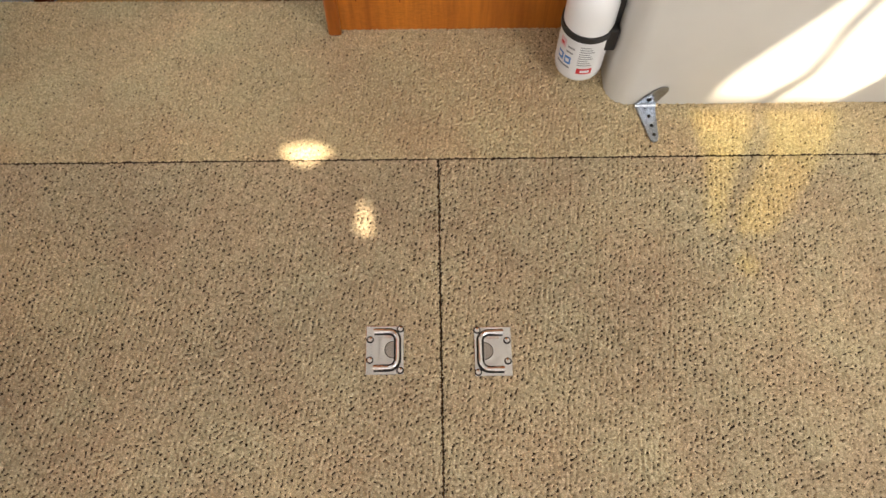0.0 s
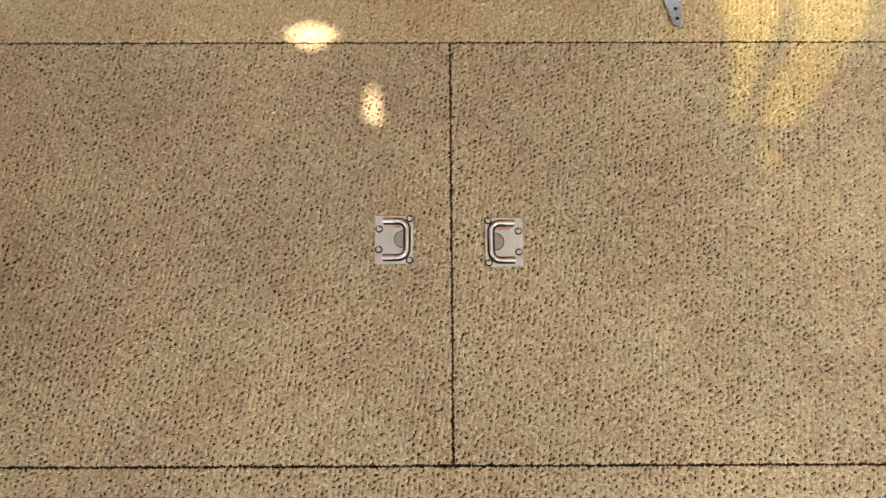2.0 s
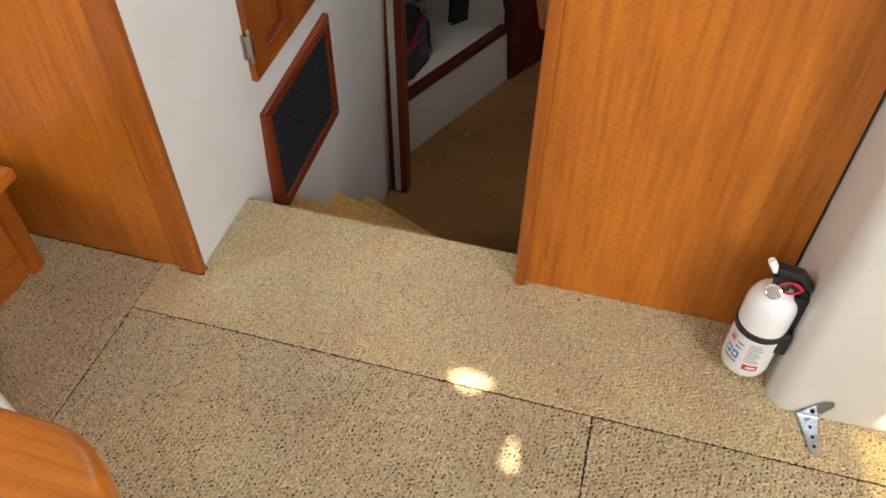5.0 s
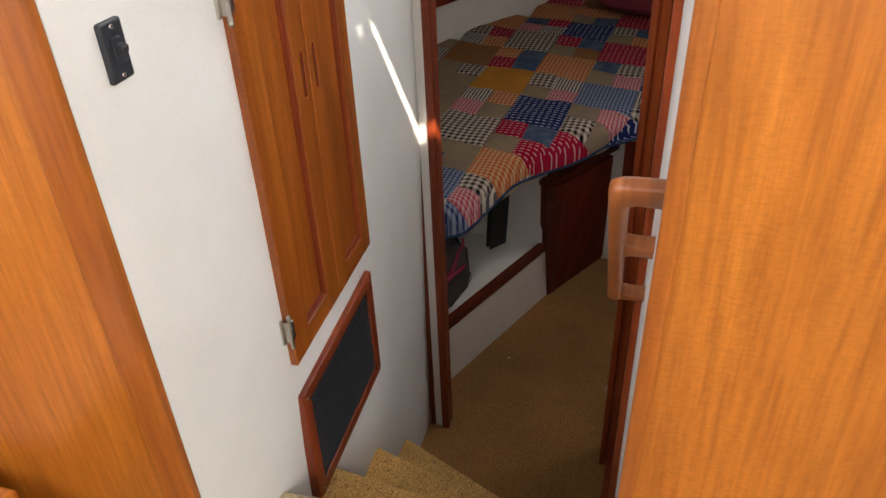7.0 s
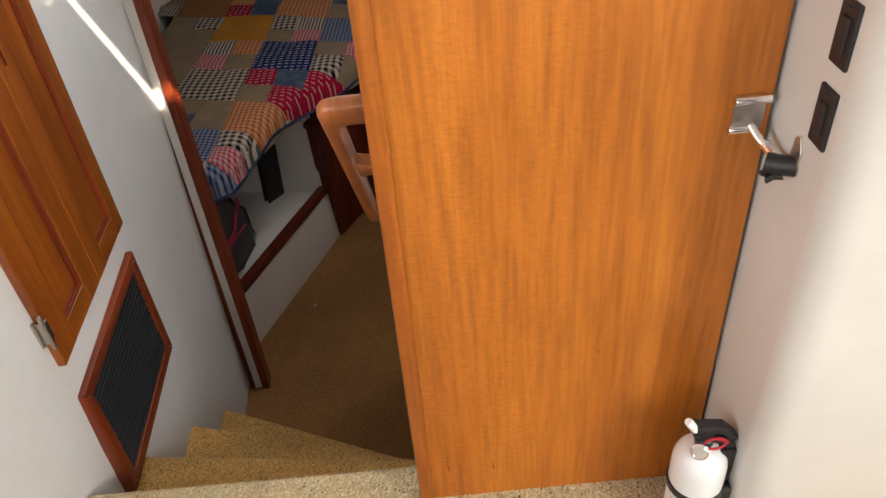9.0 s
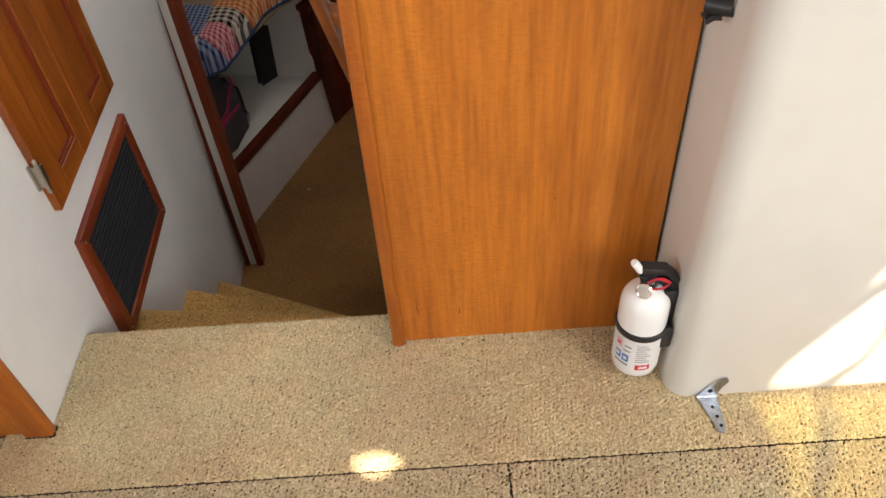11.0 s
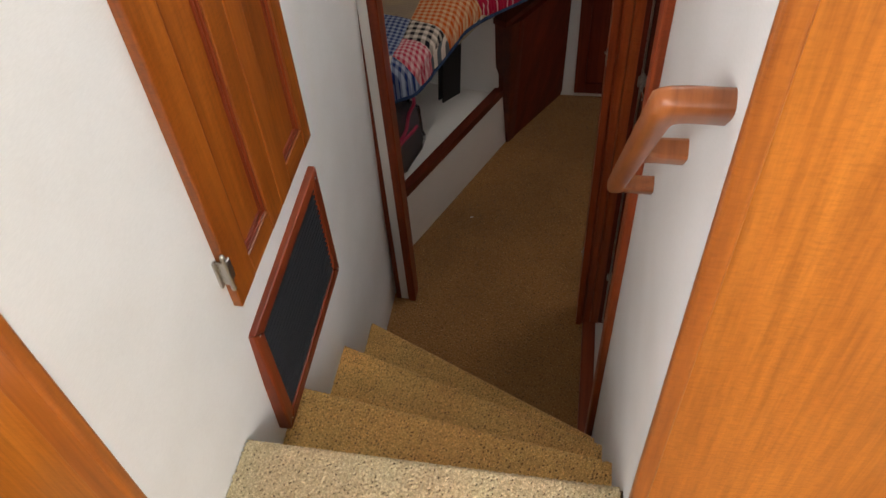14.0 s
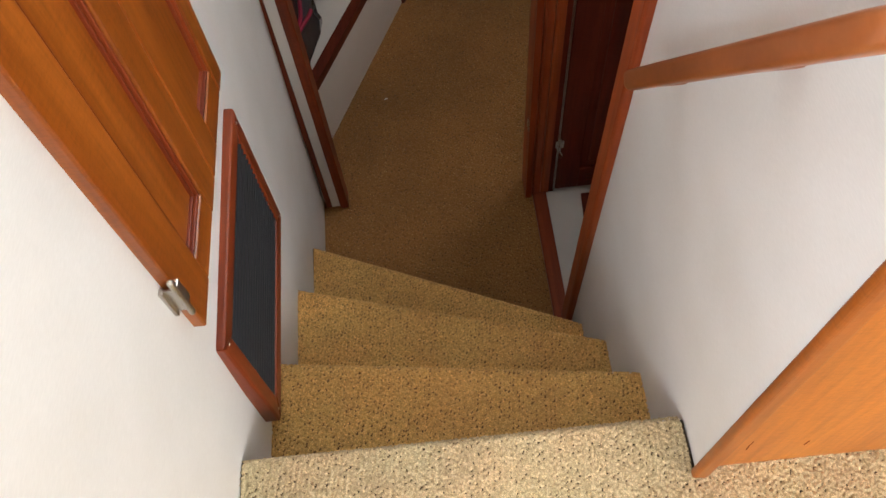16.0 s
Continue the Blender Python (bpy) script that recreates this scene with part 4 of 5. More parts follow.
def locker_door():
    y0, y1, z0, z1 = 1.26, 1.70, 0.276, 1.42
    xb, xf = -0.95, -0.880
    k = 0.05
    d = thing("locker_door", (xf, 1.46, z0), "pair of varnished teak frame-and-panel locker doors with finger slots", "cabinet door")
    zb, zt = 0.327, z1 - 0.085
    for ya, yb, pa, pb, ys in ((y0, 1.4968, 1.332, 1.437, 1.471), (1.4982, y1, 1.556, 1.658, 1.524)):
        leaf = part("door_leaf", lean(box(xb, xf - 0.012, ya + 0.002, yb - 0.002, z0 + 0.002, z1 - 0.002), k, y0), locker_up, d, "recessed flat teak panel")
        part("stile", lean(box(xf - 0.03, xf, ya, pa, z0, z1, 0.003), k, y0), locker_up, leaf)
        part("stile", lean(box(xf - 0.03, xf, pb, yb, z0, z1, 0.003), k, y0), locker_up, leaf)
        part("rail", lean(box(xf - 0.03, xf - 0.0006, pa + 0.0002, pb - 0.0002, z0, zb, 0.003), k, y0), locker_y, leaf)
        part("rail", lean(box(xf - 0.03, xf - 0.0006, pa + 0.0002, pb - 0.0002, zt, z1, 0.003), k, y0), locker_y, leaf)
        for a, b, dz in ((0.0003, 0.006, 0.003), (0.0075, 0.0115, 0.007)):
            for c0, c1 in ((pa + a, pa + b), (pb - b, pb - a)):
                part("bead", lean(box(xf - 0.02, xf - dz, c0, c1, zb + a, zt - a, 0.0016), k, y0), cherry_up, leaf, "reddish moulded bead")
            for c0, c1 in ((zb + a, zb + b), (zt - b, zt - a)):
                part("bead", lean(box(xf - 0.02, xf - dz - 0.0003, pa + b, pb - b, c0, c1, 0.0016), k, y0), cherry_y, leaf, "reddish moulded bead")
        zc = 0.83
        pts = [(ys + 0.0055 * math.cos(a), zc + 0.042 + 0.0055 * math.sin(a)) for a in [math.pi * q / 6 for q in range(7)]]
        pts += [(ys + 0.0055 * math.cos(a), zc - 0.042 + 0.0055 * math.sin(a)) for a in [math.pi + math.pi * q / 6 for q in range(7)]]
        # dark inlay stands for the shade inside the slot
        part("finger_slot", prism(pts, xf - 0.002, xf + 0.0006, 'x'), mahogany_up, leaf, "dark inlay in place of a shaded finger slot")
        rim = [(xf + 0.0006, p[0], p[1]) for p in pts] + [(xf + 0.0006, *pts[0])]
        part("slot_lip", tube(rim, 0.0012, 6), teak_trim_up, leaf, "", True)
    for zc in (0.372, 1.031):
        yb = y0 - 0.002
        w = -0.897
        hinge = part("hinge", box(w - 0.002, w + 0.006, yb - 0.013, yb - 0.004, zc - 0.03, zc + 0.03, 0.0015), nickel, d, "nickel wrap hinge")
        part("hinge_leaf", box(xf - 0.004, xf + 0.003, yb - 0.002, yb + 0.013, zc - 0.022, zc + 0.022, 0.0012), nickel, hinge)
        part("hinge_pin", tube([(xf + 0.001, yb - 0.003, zc - 0.037), (xf + 0.001, yb - 0.003, zc + 0.037)], 0.0045, 10), nickel, hinge, "", True)
        part("hinge_wrap", box(w + 0.004, xf + 0.002, yb - 0.007, yb - 0.003, zc - 0.026, zc + 0.026, 0.001), nickel, hinge)
        for dz in (-0.034, 0.034):
            part("finial", turned([(0, -0.006), (0.004, -0.003), (0.005, 0), (0.004, 0.003), (0, 0.006)], (xf + 0.001, yb - 0.003, zc + dz * 1.12), 10), nickel, hinge, "", True)
    return d


locker_door()


# air grille with slats
def air_grille():
    y0, y1, z0, z1 = 1.268, 1.700, -0.162, 0.176
    k = 0.085
    xf = -0.887
    w = 0.034
    g = thing("air_grille", (xf, 1.48, z0), "cherry framed black louvred air grille in the stair wall", "air grille")

    def mitre(a, b, c, d, mat):
        bm = prism([a, b, c, d], -0.94, xf, 'x', 0.004)
        return part("frame_side", lean(bm, k, y0), mat, g, "cherry frame side")
    mitre((y0, z0), (y1, z0), (y1 - w, z0 + w), (y0 + w, z0 + w), cherry_y)
    mitre((y0, z1), (y1, z1), (y1 - w, z1 - w), (y0 + w, z1 - w), cherry_y)
    mitre((y0, z0), (y0 + w, z0 + w), (y0 + w, z1 - w), (y0, z1), cherry_up)
    mitre((y1, z0), (y1 - w, z0 + w), (y1 - w, z1 - w), (y1, z1), cherry_up)
    part("mesh_backing", lean(box(-0.94, xf - 0.0078, y0 + w, y1 - w, z0 + w, z1 - w), k, y0), mesh_black, g, "black mesh")
    n = 18
    for i in range(n):
        z = z0 + w + (z1 - z0 - 2 * w) * (i + 0.5) / n
        part("slat", lean(prism([(xf - 0.0075, z - 0.0015), (xf - 0.002, z + 0.0012), (xf - 0.002, z + 0.0032), (xf - 0.0075, z + 0.0035)], y0 + w, y1 - w, 'y'), k, y0), slat_black, g)
    for yy, zz in ((y0 + 0.017, z0 + 0.02), (y0 + 0.017, z1 - 0.02), (y1 - 0.017, z0 + 0.02), (y1 - 0.017, z1 - 0.02)):
        part("screw", move(turned([(0.003, 0), (0.002, 0.0012), (0, 0.0014)], (0, 0, 0), 10), Matrix.Translation((xf - 0.0002, yy, zz + k * (yy - y0))) @ Matrix.Rotation(radians(90), 4, 'Y')), nickel, g, "", True)
    return g


air_grille()


# handrail on the starboard stairwell wall
def hand_rail():
    r = thing("hand_rail", (-0.24, 1.3, 0.38), "varnished wooden handrail with three bracket arms on white wall", "handrail")
    a, b = Vector((-0.266, 1.118, 0.858)), Vector((-0.266, 1.526, 0.372))
    d = (b - a).normalized()
    up = Vector((1, 0, 0)).cross(d).normalized()
    up = up if up.z > 0 else -up

    # the bar turns into its upper arm: outer and inner edge in the plane of the rail, (out from the wall, down the slope)
    n = (b - a).length
    outer = [(-0.2065, -0.004), (-0.23, -0.004), (-0.25, -0.003), (-0.266, 0.001), (-0.276, 0.009), (-0.2805, 0.02), (-0.2805, 0.045), (-0.2805, 0.09), (-0.2805, n - 0.016), (-0.2795, n - 0.007), (-0.277, n - 0.002), (-0.271, n)]
    inner = [(-0.2065, 0.06), (-0.225, 0.058), (-0.238, 0.057), (-0.2455, 0.061), (-0.249, 0.067), (-0.2505, 0.077), (-0.2515, 0.09), (-0.2518, 0.11), (-0.2518, n - 0.016), (-0.2528, n - 0.007), (-0.2553, n - 0.002), (-0.2613, n)]
    bm = bmesh.new()
    rings = []
    for k, ((xo, so), (xi, si)) in enumerate(zip(outer, inner)):
        po, pi = Vector((xo, a.y, a.z)) + d * so, Vector((xi, a.y, a.z)) + d * si
        c, half, t = (po + pi) / 2, (po - pi) / 2, 0.0148 * (1, 1, 1, 1, 1, 1, 1, 1, 1, 0.93, 0.76, 0.36)[k]
        ring = []
        for q in range(20):
            ca, sa = math.cos(2 * math.pi * q / 20), math.sin(2 * math.pi * q / 20)
            ring.append(bm.verts.new(c + half * (abs(ca) ** 0.62 * (1 if ca > 0 else -1)) + up * (t * abs(sa) ** 0.62 * (1 if sa > 0 else -1))))
        rings.append(ring)
    for p, q in zip(rings, rings[1:]):
        for k in range(20):
            bm.faces.new((p[k], p[(k + 1) % 20], q[(k + 1) % 20], q[k]))
    bm.faces.new(rings[0]), bm.faces.new(rings[-1])
    part("bar", bm, rail_wood, r, "rounded wooden grip bar", True)

    def arm(c, h, sweep):
        """A bracket arm that flares into the bar with soft fillets; sweep leans the fillet along the bar."""
        bm = bmesh.new()
        rings = []
        for x, lo, hi, t in ((-0.262, h + 0.03 * sweep, h + 0.03, 0.010), (-0.255, h + 0.016 * sweep, h + 0.016, 0.0125), (-0.248, h + 0.006 * sweep, h + 0.006, 0.0138), (-0.238, h, h, 0.014), (-0.2065, h * 1.04, h * 1.04, 0.0145)):
            ring = []
            for q in range(16):
                ca, sa = math.cos(2 * math.pi * q / 16), math.sin(2 * math.pi * q / 16)
                along = abs(ca) ** 0.45 * (1 if ca > 0 else -1)
                wide = abs(sa) ** 0.45 * (1 if sa > 0 else -1)
                ring.append(bm.verts.new(Vector((x, c.y, c.z)) + d * (along * (hi if along > 0 else lo)) + up * (wide * t)))
            rings.append(ring)
        for p, q in zip(rings, rings[1:]):
            for n in range(16):
                bm.faces.new((p[n], p[(n + 1) % 16], q[(n + 1) % 16], q[n]))
        bm.faces.new(rings[0]), bm.faces.new(rings[-1])
        return part("bracket_arm", bm, rail_wood, r, "", True)
    arm(a.lerp(b, 0.43), 0.026, 1.0)
    arm(b - d * 0.036, 0.022, 1.0)
    return r


hand_rail()


# washroom door standing open
def washroom_door():
    x0, x1, z0, z1 = -0.172, 0.36, LOW + 0.03, 1.2
    y0, y1 = 2.236, 2.268
    d = thing("washroom_door", (x0, y1, z0), "dark red-brown panelled washroom door standing open", "door")
    part("stile", box(x0, x0 + 0.075, y0, y1, z0, z1, 0.004), mahogany_up, d)
    part("stile", box(x1 - 0.075, x1, y0, y1, z0, z1, 0.004), mahogany_up, d)
    part("rail", box(x0 + 0.0752, x1 - 0.0752, y0, y1, z0, z0 + 0.1, 0.004), mahogany_up, d)
    part("rail", box(x0 + 0.0752, x1 - 0.0752, y0, y1, z0 + 1.0, z0 + 1.1, 0.004), mahogany_up, d)
    part("panel", box(x0 + 0.0755, x1 - 0.0755, y0 + 0.01, y1 - 0.008, z0 + 0.1005, z0 + 0.9995, 0.003), mahogany_up, d)
    part("raised_panel", box(x0 + 0.1, x1 - 0.1, y0 + 0.003, y0 + 0.012, z0 + 0.13, z0 + 0.97, 0.006, 2), mahogany_up, d)
    for i in range(3):
        part("louvre", box(x0 + 0.1, x1 - 0.1, y0 - 0.001, y0 + 0.006, z0 + 0.03 + 0.02 * i, z0 + 0.041 + 0.02 * i, 0.003), mahogany_up, d)
    part("edge_strip", box(x0 - 0.007, x0 - 0.002, y0 - 0.006, y0 + 0.004, z0, z1, 0.0015), nickel, d, "bright metal edge strip")
    for zc in (-0.69, 0.098, 0.75):
        hinge = part("hinge", box(x0 - 0.014, x0 + 0.012, y0 - 0.006, y0 - 0.001, zc - 0.016, zc + 0.016, 0.001), nickel, d, "nickel butt hinge")
        part("hinge_pin", tube([(x0 - 0.002, y0 - 0.008, zc - 0.026), (x0 - 0.002, y0 - 0.008, zc + 0.026)], 0.005, 10), nickel, hinge, "", True)
        part("hook", tube([(x0, y0 - 0.012, zc - 0.026), (x0 + 0.006, y0 - 0.016, zc - 0.04), (x0 + 0.002, y0 - 0.014, zc - 0.05)], 0.0028, 8), chrome, hinge, "", True)
    return d


washroom_door()
for zc in (-0.6, 0.155):
    catch = thing("door_catch", (-0.272, 2.25, zc), "small brass catch plate on the fluted jamb", "catch", "jamb catches")
    part("plate", box(-0.2735, -0.2695, 2.238, 2.262, zc - 0.018, zc + 0.018, 0.001), nickel, catch)
    part("peg", tube([(-0.27, 2.244, zc + 0.02), (-0.278, 2.238, zc + 0.02)], 0.003, 8), nickel, catch, "", True)

mat_rug = thing("bath_mat", (-0.0, 2.14, LOW), "small dark brown mat on the washroom floor", "mat")
part("mat_pile", prism([(-0.075, 2.06), (0.3, 2.06), (0.3, 2.22), (-0.085, 2.22), (-0.092, 2.12)], LOW + 0.004, LOW + 0.014, bevel=0.003), mahogany_up, mat_rug)

# locker doors on the forward face
for xa, xb in ((-0.342, -0.062), (-0.056, 0.24)):
    d = thing("forward_locker", ((xa + xb) / 2, 3.62, LOW + 0.03), "dark red-brown raised-panel locker door on the forward cabin front", "cabinet door", "forward locker doors")
    za, zb = LOW + 0.028, -0.25
    part("stile", box(xa, xa + 0.05, 3.602, 3.622, za, zb, 0.003), mahogany_up, d)
    part("stile", box(xb - 0.05, xb, 3.602, 3.622, za, zb, 0.003), mahogany_up, d)
    part("rail", box(xa + 0.0502, xb - 0.0502, 3.6025, 3.622, za, za + 0.055, 0.003), mahogany_up, d)
    part("rail", box(xa + 0.0502, xb - 0.0502, 3.6025, 3.622, zb - 0.055, zb, 0.003), mahogany_up, d)
    part("panel", box(xa + 0.0503, xb - 0.0503, 3.610, 3.622, za + 0.0553, zb - 0.0553, 0.004), mahogany_up, d)

# ---- the bunk ----
FRONT = [(-1.3, 2.37), (-0.885, 2.37), (-0.845, 2.395), (-0.79, 2.47), (-0.748, 2.60), (-0.664, 2.80), (-0.50, 3.02), (-0.405, 3.115), (-0.342, 3.237), (-0.22, 3.272), (0.0, 3.42), (0.5, 3.8)]
QTOP = 0.03


def edge_distance(x, y):
    """Signed distance past the bunk's front edge (positive: overhanging) and the nearest edge point with its outward normal."""
    best = None
    for (ax, ay), (bx, by) in zip(FRONT, FRONT[1:]):
        dx, dy = bx - ax, by - ay
        t = max(0, min(1, ((x - ax) * dx + (y - ay) * dy) / (dx * dx + dy * dy)))
        px, py = ax + t * dx, ay + t * dy
        dist = math.hypot(x - px, y - py)
        side = dx * (y - py) - dy * (x - px)
        ln = math.hypot(dx, dy)
        if best is None or dist < best[0]:
            best = (dist, -1 if side > 0 else 1, px, py, dy / ln, -dx / ln)
    return best


def drape(x, y, lift=0.0):
    dist, sign, px, py, nx, ny = edge_distance(x, y)
    s = dist * sign
    wave = 0.012 * noise.noise(Vector((x * 3, y * 3, 0))) + 0.006 * noise.noise(Vector((x * 9, y * 9, 3)))
    if s <= -0.05:
        return Vector((x, y, QTOP + wave + lift))
    hang = 0.07 + 0.06 * max(0, min(1, (2.62 - py) / 0.3)) + 0.035 * max(0, 1 - abs(py - 2.98) / 0.24) + 0.012 * noise.noise(Vector((px * 6, py * 6, 7)))
    s = min(s, hang)
    if s < 0.03:
        a = (s + 0.05) / 0.08 * math.pi / 2
        out = -0.05 + 0.052 * math.sin(a)
        return Vector((px + nx * (out + lift), py + ny * (out + lift), QTOP + wave + lift - 0.052 * (1 - math.cos(a))))
    out = 0.004 + 0.012 * noise.noise(Vector((px * 11, py * 11, 1))) + lift
    return Vector((px + nx * out, py + ny * out, QTOP + wave - 0.05 - (s - 0.03)))


bunk = thing("mattress", (-0.8, 4.0, -0.112), "beige bunk mattress under the quilt", "mattress")
inner = [(x - 0.016, y + 0.01) for x, y in FRONT[1:]]
part("cushion", prism([*inner, (0.5, 5.04), (-0.8, 5.04), (-1.33, 3.9), (-1.2, 2.38)], -0.112, -0.005, bevel=0.012, seg=2), mattress_cloth, bunk, "beige mattress cushion")

quilt = thing("quilt", (-0.8, 4.0, 0.0), "patchwork quilt in blue, red, rust and tan, rumpled on the bunk", "quilt")
# alternate blocks: one whole cloth, or four small cloths (upper pair, lower pair)
WHOLE = {(0, 4): 2, (2, 4): 3, (1, 5): 0, (0, 6): 4, (2, 6): 10, (1, 7): 1, (0, 8): 2, (2, 8): 3, (1, 3): 1, (1, 1): 10, (0, 2): 10, (1, 9): 0, (-1, 5): 6, (-1, 7): 11, (3, 7): 0, (3, 5): 0}
FOUR = {(1, 4): (3, 5, 6, 3), (0, 5): (8, 1, 9, 6), (2, 5): (6, 9, 2, 6), (1, 6): (2, 8, 6, 9), (0, 7): (1, 5, 3, 5), (2, 7): (5, 2, 6, 9),
        (1, 8): (3, 5, 6, 11), (0, 3): (6, 6, 5, 6), (1, 2): (2, 8, 9, 9), (3, 6): (8, 4, 2, 0), (2, 3): (8, 6, 9, 5), (2, 9): (2, 5, 6, 1)}


def quilt_patch(i, j, a0, a1, b0, b1, cloth):
    grid, keep = [], False
    for q in range(7):
        line = []
        for p in range(7):
            a, b = i + a0 + (a1 - a0) * p / 6, j - 4 + b0 + (b1 - b0) * q / 6
            b = b if b > -0.5 else -0.5 + (b + 0.5) * 0.76
            x, y = -0.968 + 0.245 * a + 0.021 * b, 2.985 - 0.06 * a + 0.271 * b
            x += 0.014 * noise.noise(Vector((x * 4, y * 4, 9)))
            y += 0.012 * noise.noise(Vector((x * 4, y * 4, 19)))
            dist, sign, *_ = edge_distance(x, y)
            keep |= dist * sign < 0.07
            rim = min(p, 6 - p, q, 6 - q)
            line.append((x, y, 0.0025 if rim else -0.002))
        grid.append(line)
    cx, cy = grid[3][3][0], grid[3][3][1]
    hull = -1.23 - (cy - 2.33) * 0.07 if cy < 3.9 else -1.33 + (cy - 3.9) * 0.52
    if not keep or cx < hull - 0.06 or cy > 5.0 or cy < 2.2 or cx > 0.45:
        return
    bm = bmesh.new()
    vs = [[bm.verts.new(drape(*q)) for q in line] for line in grid]
    for q in range(6):
        for p in range(6):
            bm.faces.new((vs[q][p], vs[q][p + 1], vs[q + 1][p + 1], vs[q + 1][p]))
    part("patch", bm, PATCHES[cloth], quilt, "", True)


rng = random.Random(11)
for j in range(0, 13):
    for i in range(-3, 7):
        if (i + j) % 2 == 0:
            quilt_patch(i, j, -0.5, 0.5, -0.5, 0.5, WHOLE.get((i, j), rng.choice((0, 1, 2, 3, 5, 11))))
        else:
            four = FOUR.get((i, j)) or tuple(rng.choice((2, 3, 5, 6, 8, 1, 9)) for _ in range(4))
            quilt_patch(i, j, -0.5, 0.0, 0.0, 0.5, four[0])
            quilt_patch(i, j, 0.0, 0.5, 0.0, 0.5, four[1])
            quilt_patch(i, j, -0.5, 0.0, -0.5, 0.0, four[2])
            quilt_patch(i, j, 0.0, 0.5, -0.5, 0.0, four[3])
# bound edge of the quilt
line = []
for (ax, ay), (bx, by) in zip(FRONT, FRONT[1:]):
    for q in range(12):
        t = q / 12
        x, y = ax + (bx - ax) * t, ay + (by - ay) * t
        if y > 2.335:
            dist, sign, px, py, nx, ny = edge_distance(x, y)
            e = drape(px + nx * 0.3, py + ny * 0.3, 0.003)
            line.append(e)
smoothed = [(line[max(i - 1, 0)] + line[i] * 2 + line[min(i + 1, len(line) - 1)]) / 4 for i in range(len(line))]
part("binding", tube(smoothed, 0.0055, 8), quilt_edge, quilt, "dark blue quilt binding", True)

pillow = thing("pillow", (-0.25, 4.7, 0.03), "dark red pillow at the head of the bunk", "pillow")
bm = bmesh.new()
bmesh.ops.create_uvsphere(bm, u_segments=28, v_segments=16, radius=1)
for v in bm.verts:
    c = v.co
    f = (abs(c.x) ** 4 + abs(c.y) ** 4) ** 0.25 / max(1e-6, math.hypot(c.x, c.y))
    v.co = Vector((-0.3 + c.x / max(f, 0.5) * 0.3 * f * 1.1, 4.66 + c.y * 0.2, 0.11 + c.z * 0.08))
part("cover", bm, pillow_cloth, pillow, "", True)

# things in the bunk locker
bag = thing("storage_bag", (-0.95, 2.75, -0.625), "clear plastic zip bag with red piping and dark bedding", "storage bag")
bm = bmesh.new()
bmesh.ops.create_cube(bm, size=1)
bmesh.ops.subdivide_edges(bm, edges=bm.edges[:], cuts=15, use_grid_fill=True)
bag_m = Matrix.Translation((-1.045, 2.53, -0.425)) @ Matrix.Rotation(radians(-23), 4, 'Z') @ Matrix.Diagonal((0.22, 0.36, 0.37, 1))
for v in bm.verts:
    c = v.co.copy()
    r = 1.0 - 0.16 * (abs(c.x * 2) ** 3 * abs(c.z * 2) ** 3 + abs(c.y * 2) ** 3 * abs(c.z * 2) ** 3)
    v.co = c * r + 0.045 * noise.noise_vector(c * 5) + 0.02 * noise.noise_vector(c * 13)
contents = bm.copy()
part("plastic_cover", move(bm, bag_m), clear_plastic, bag, "crumpled clear plastic", True)
part("bedding", move(contents, bag_m @ Matrix.Scale(0.93, 4)), blanket_cloth, bag, "dark folded bedding", True)


def on_bag(pts):
    return [bag_m @ Vector(p) for p in pts]


def cord(y0, y1, z0, z1, swing, turns):
    """A cord of red piping that wanders over the bag's face."""
    pts = [(0.53 + 0.03 * math.sin(q * 0.9), y0 + (y1 - y0) * q / 16 + swing * math.sin(turns * math.pi * q / 16), z0 + (z1 - z0) * q / 16) for q in range(17)]
    part("piping", tube(on_bag(pts), 0.0065, 8), red_piping, bag, "red piping", True)


cord(-0.42, -0.1, 0.46, -0.44, 0.1, 2.0)
cord(0.36, -0.2, 0.44, -0.1, 0.12, 1.3)
cord(-0.46, 0.3, -0.2, 0.1, 0.06, 2.5)

strap = thing("lashing_strap", (-0.8, 2.86, -0.46), "black webbing strap hanging under the bunk", "strap")
part("webbing", slanted((-0.83, 2.835), (-0.775, 2.905), -0.46, (-0.81, 2.80), (-0.755, 2.87), -0.2, 0.006), strap_cloth, strap)
part("webbing", slanted((-0.845, 2.84), (-0.79, 2.91), -0.452, (-0.825, 2.805), (-0.77, 2.875), -0.2, 0.006), strap_cloth, strap)

# ---- port side of the saloon ----
def settee_locker():
    s = thing("settee_locker", (-1.5, 0.55, 0), "low teak locker with a grooved overhanging top", "locker")
    part("side_panel", box(-1.9, -1.272, 0.2, 0.822, 0.0, 0.245), teak_y, s)
    part("corner_post", box(-1.292, -1.256, 0.788, 0.828, 0, 0.245, 0.007, 3), teak_trim_up, s)
    for i in range(5):
        x1 = -1.235 - 0.052 * i
        part("top_slat", box(x1 - 0.050, x1, 0.17, 0.853, 0.245, 0.275, 0.008 if i == 0 else 0.003, 3), teak_y, s)
    part("top_board", box(-1.9, -1.497, 0.17, 0.853, 0.245, 0.274, 0.003), teak_y, s)
    return s


settee_locker()


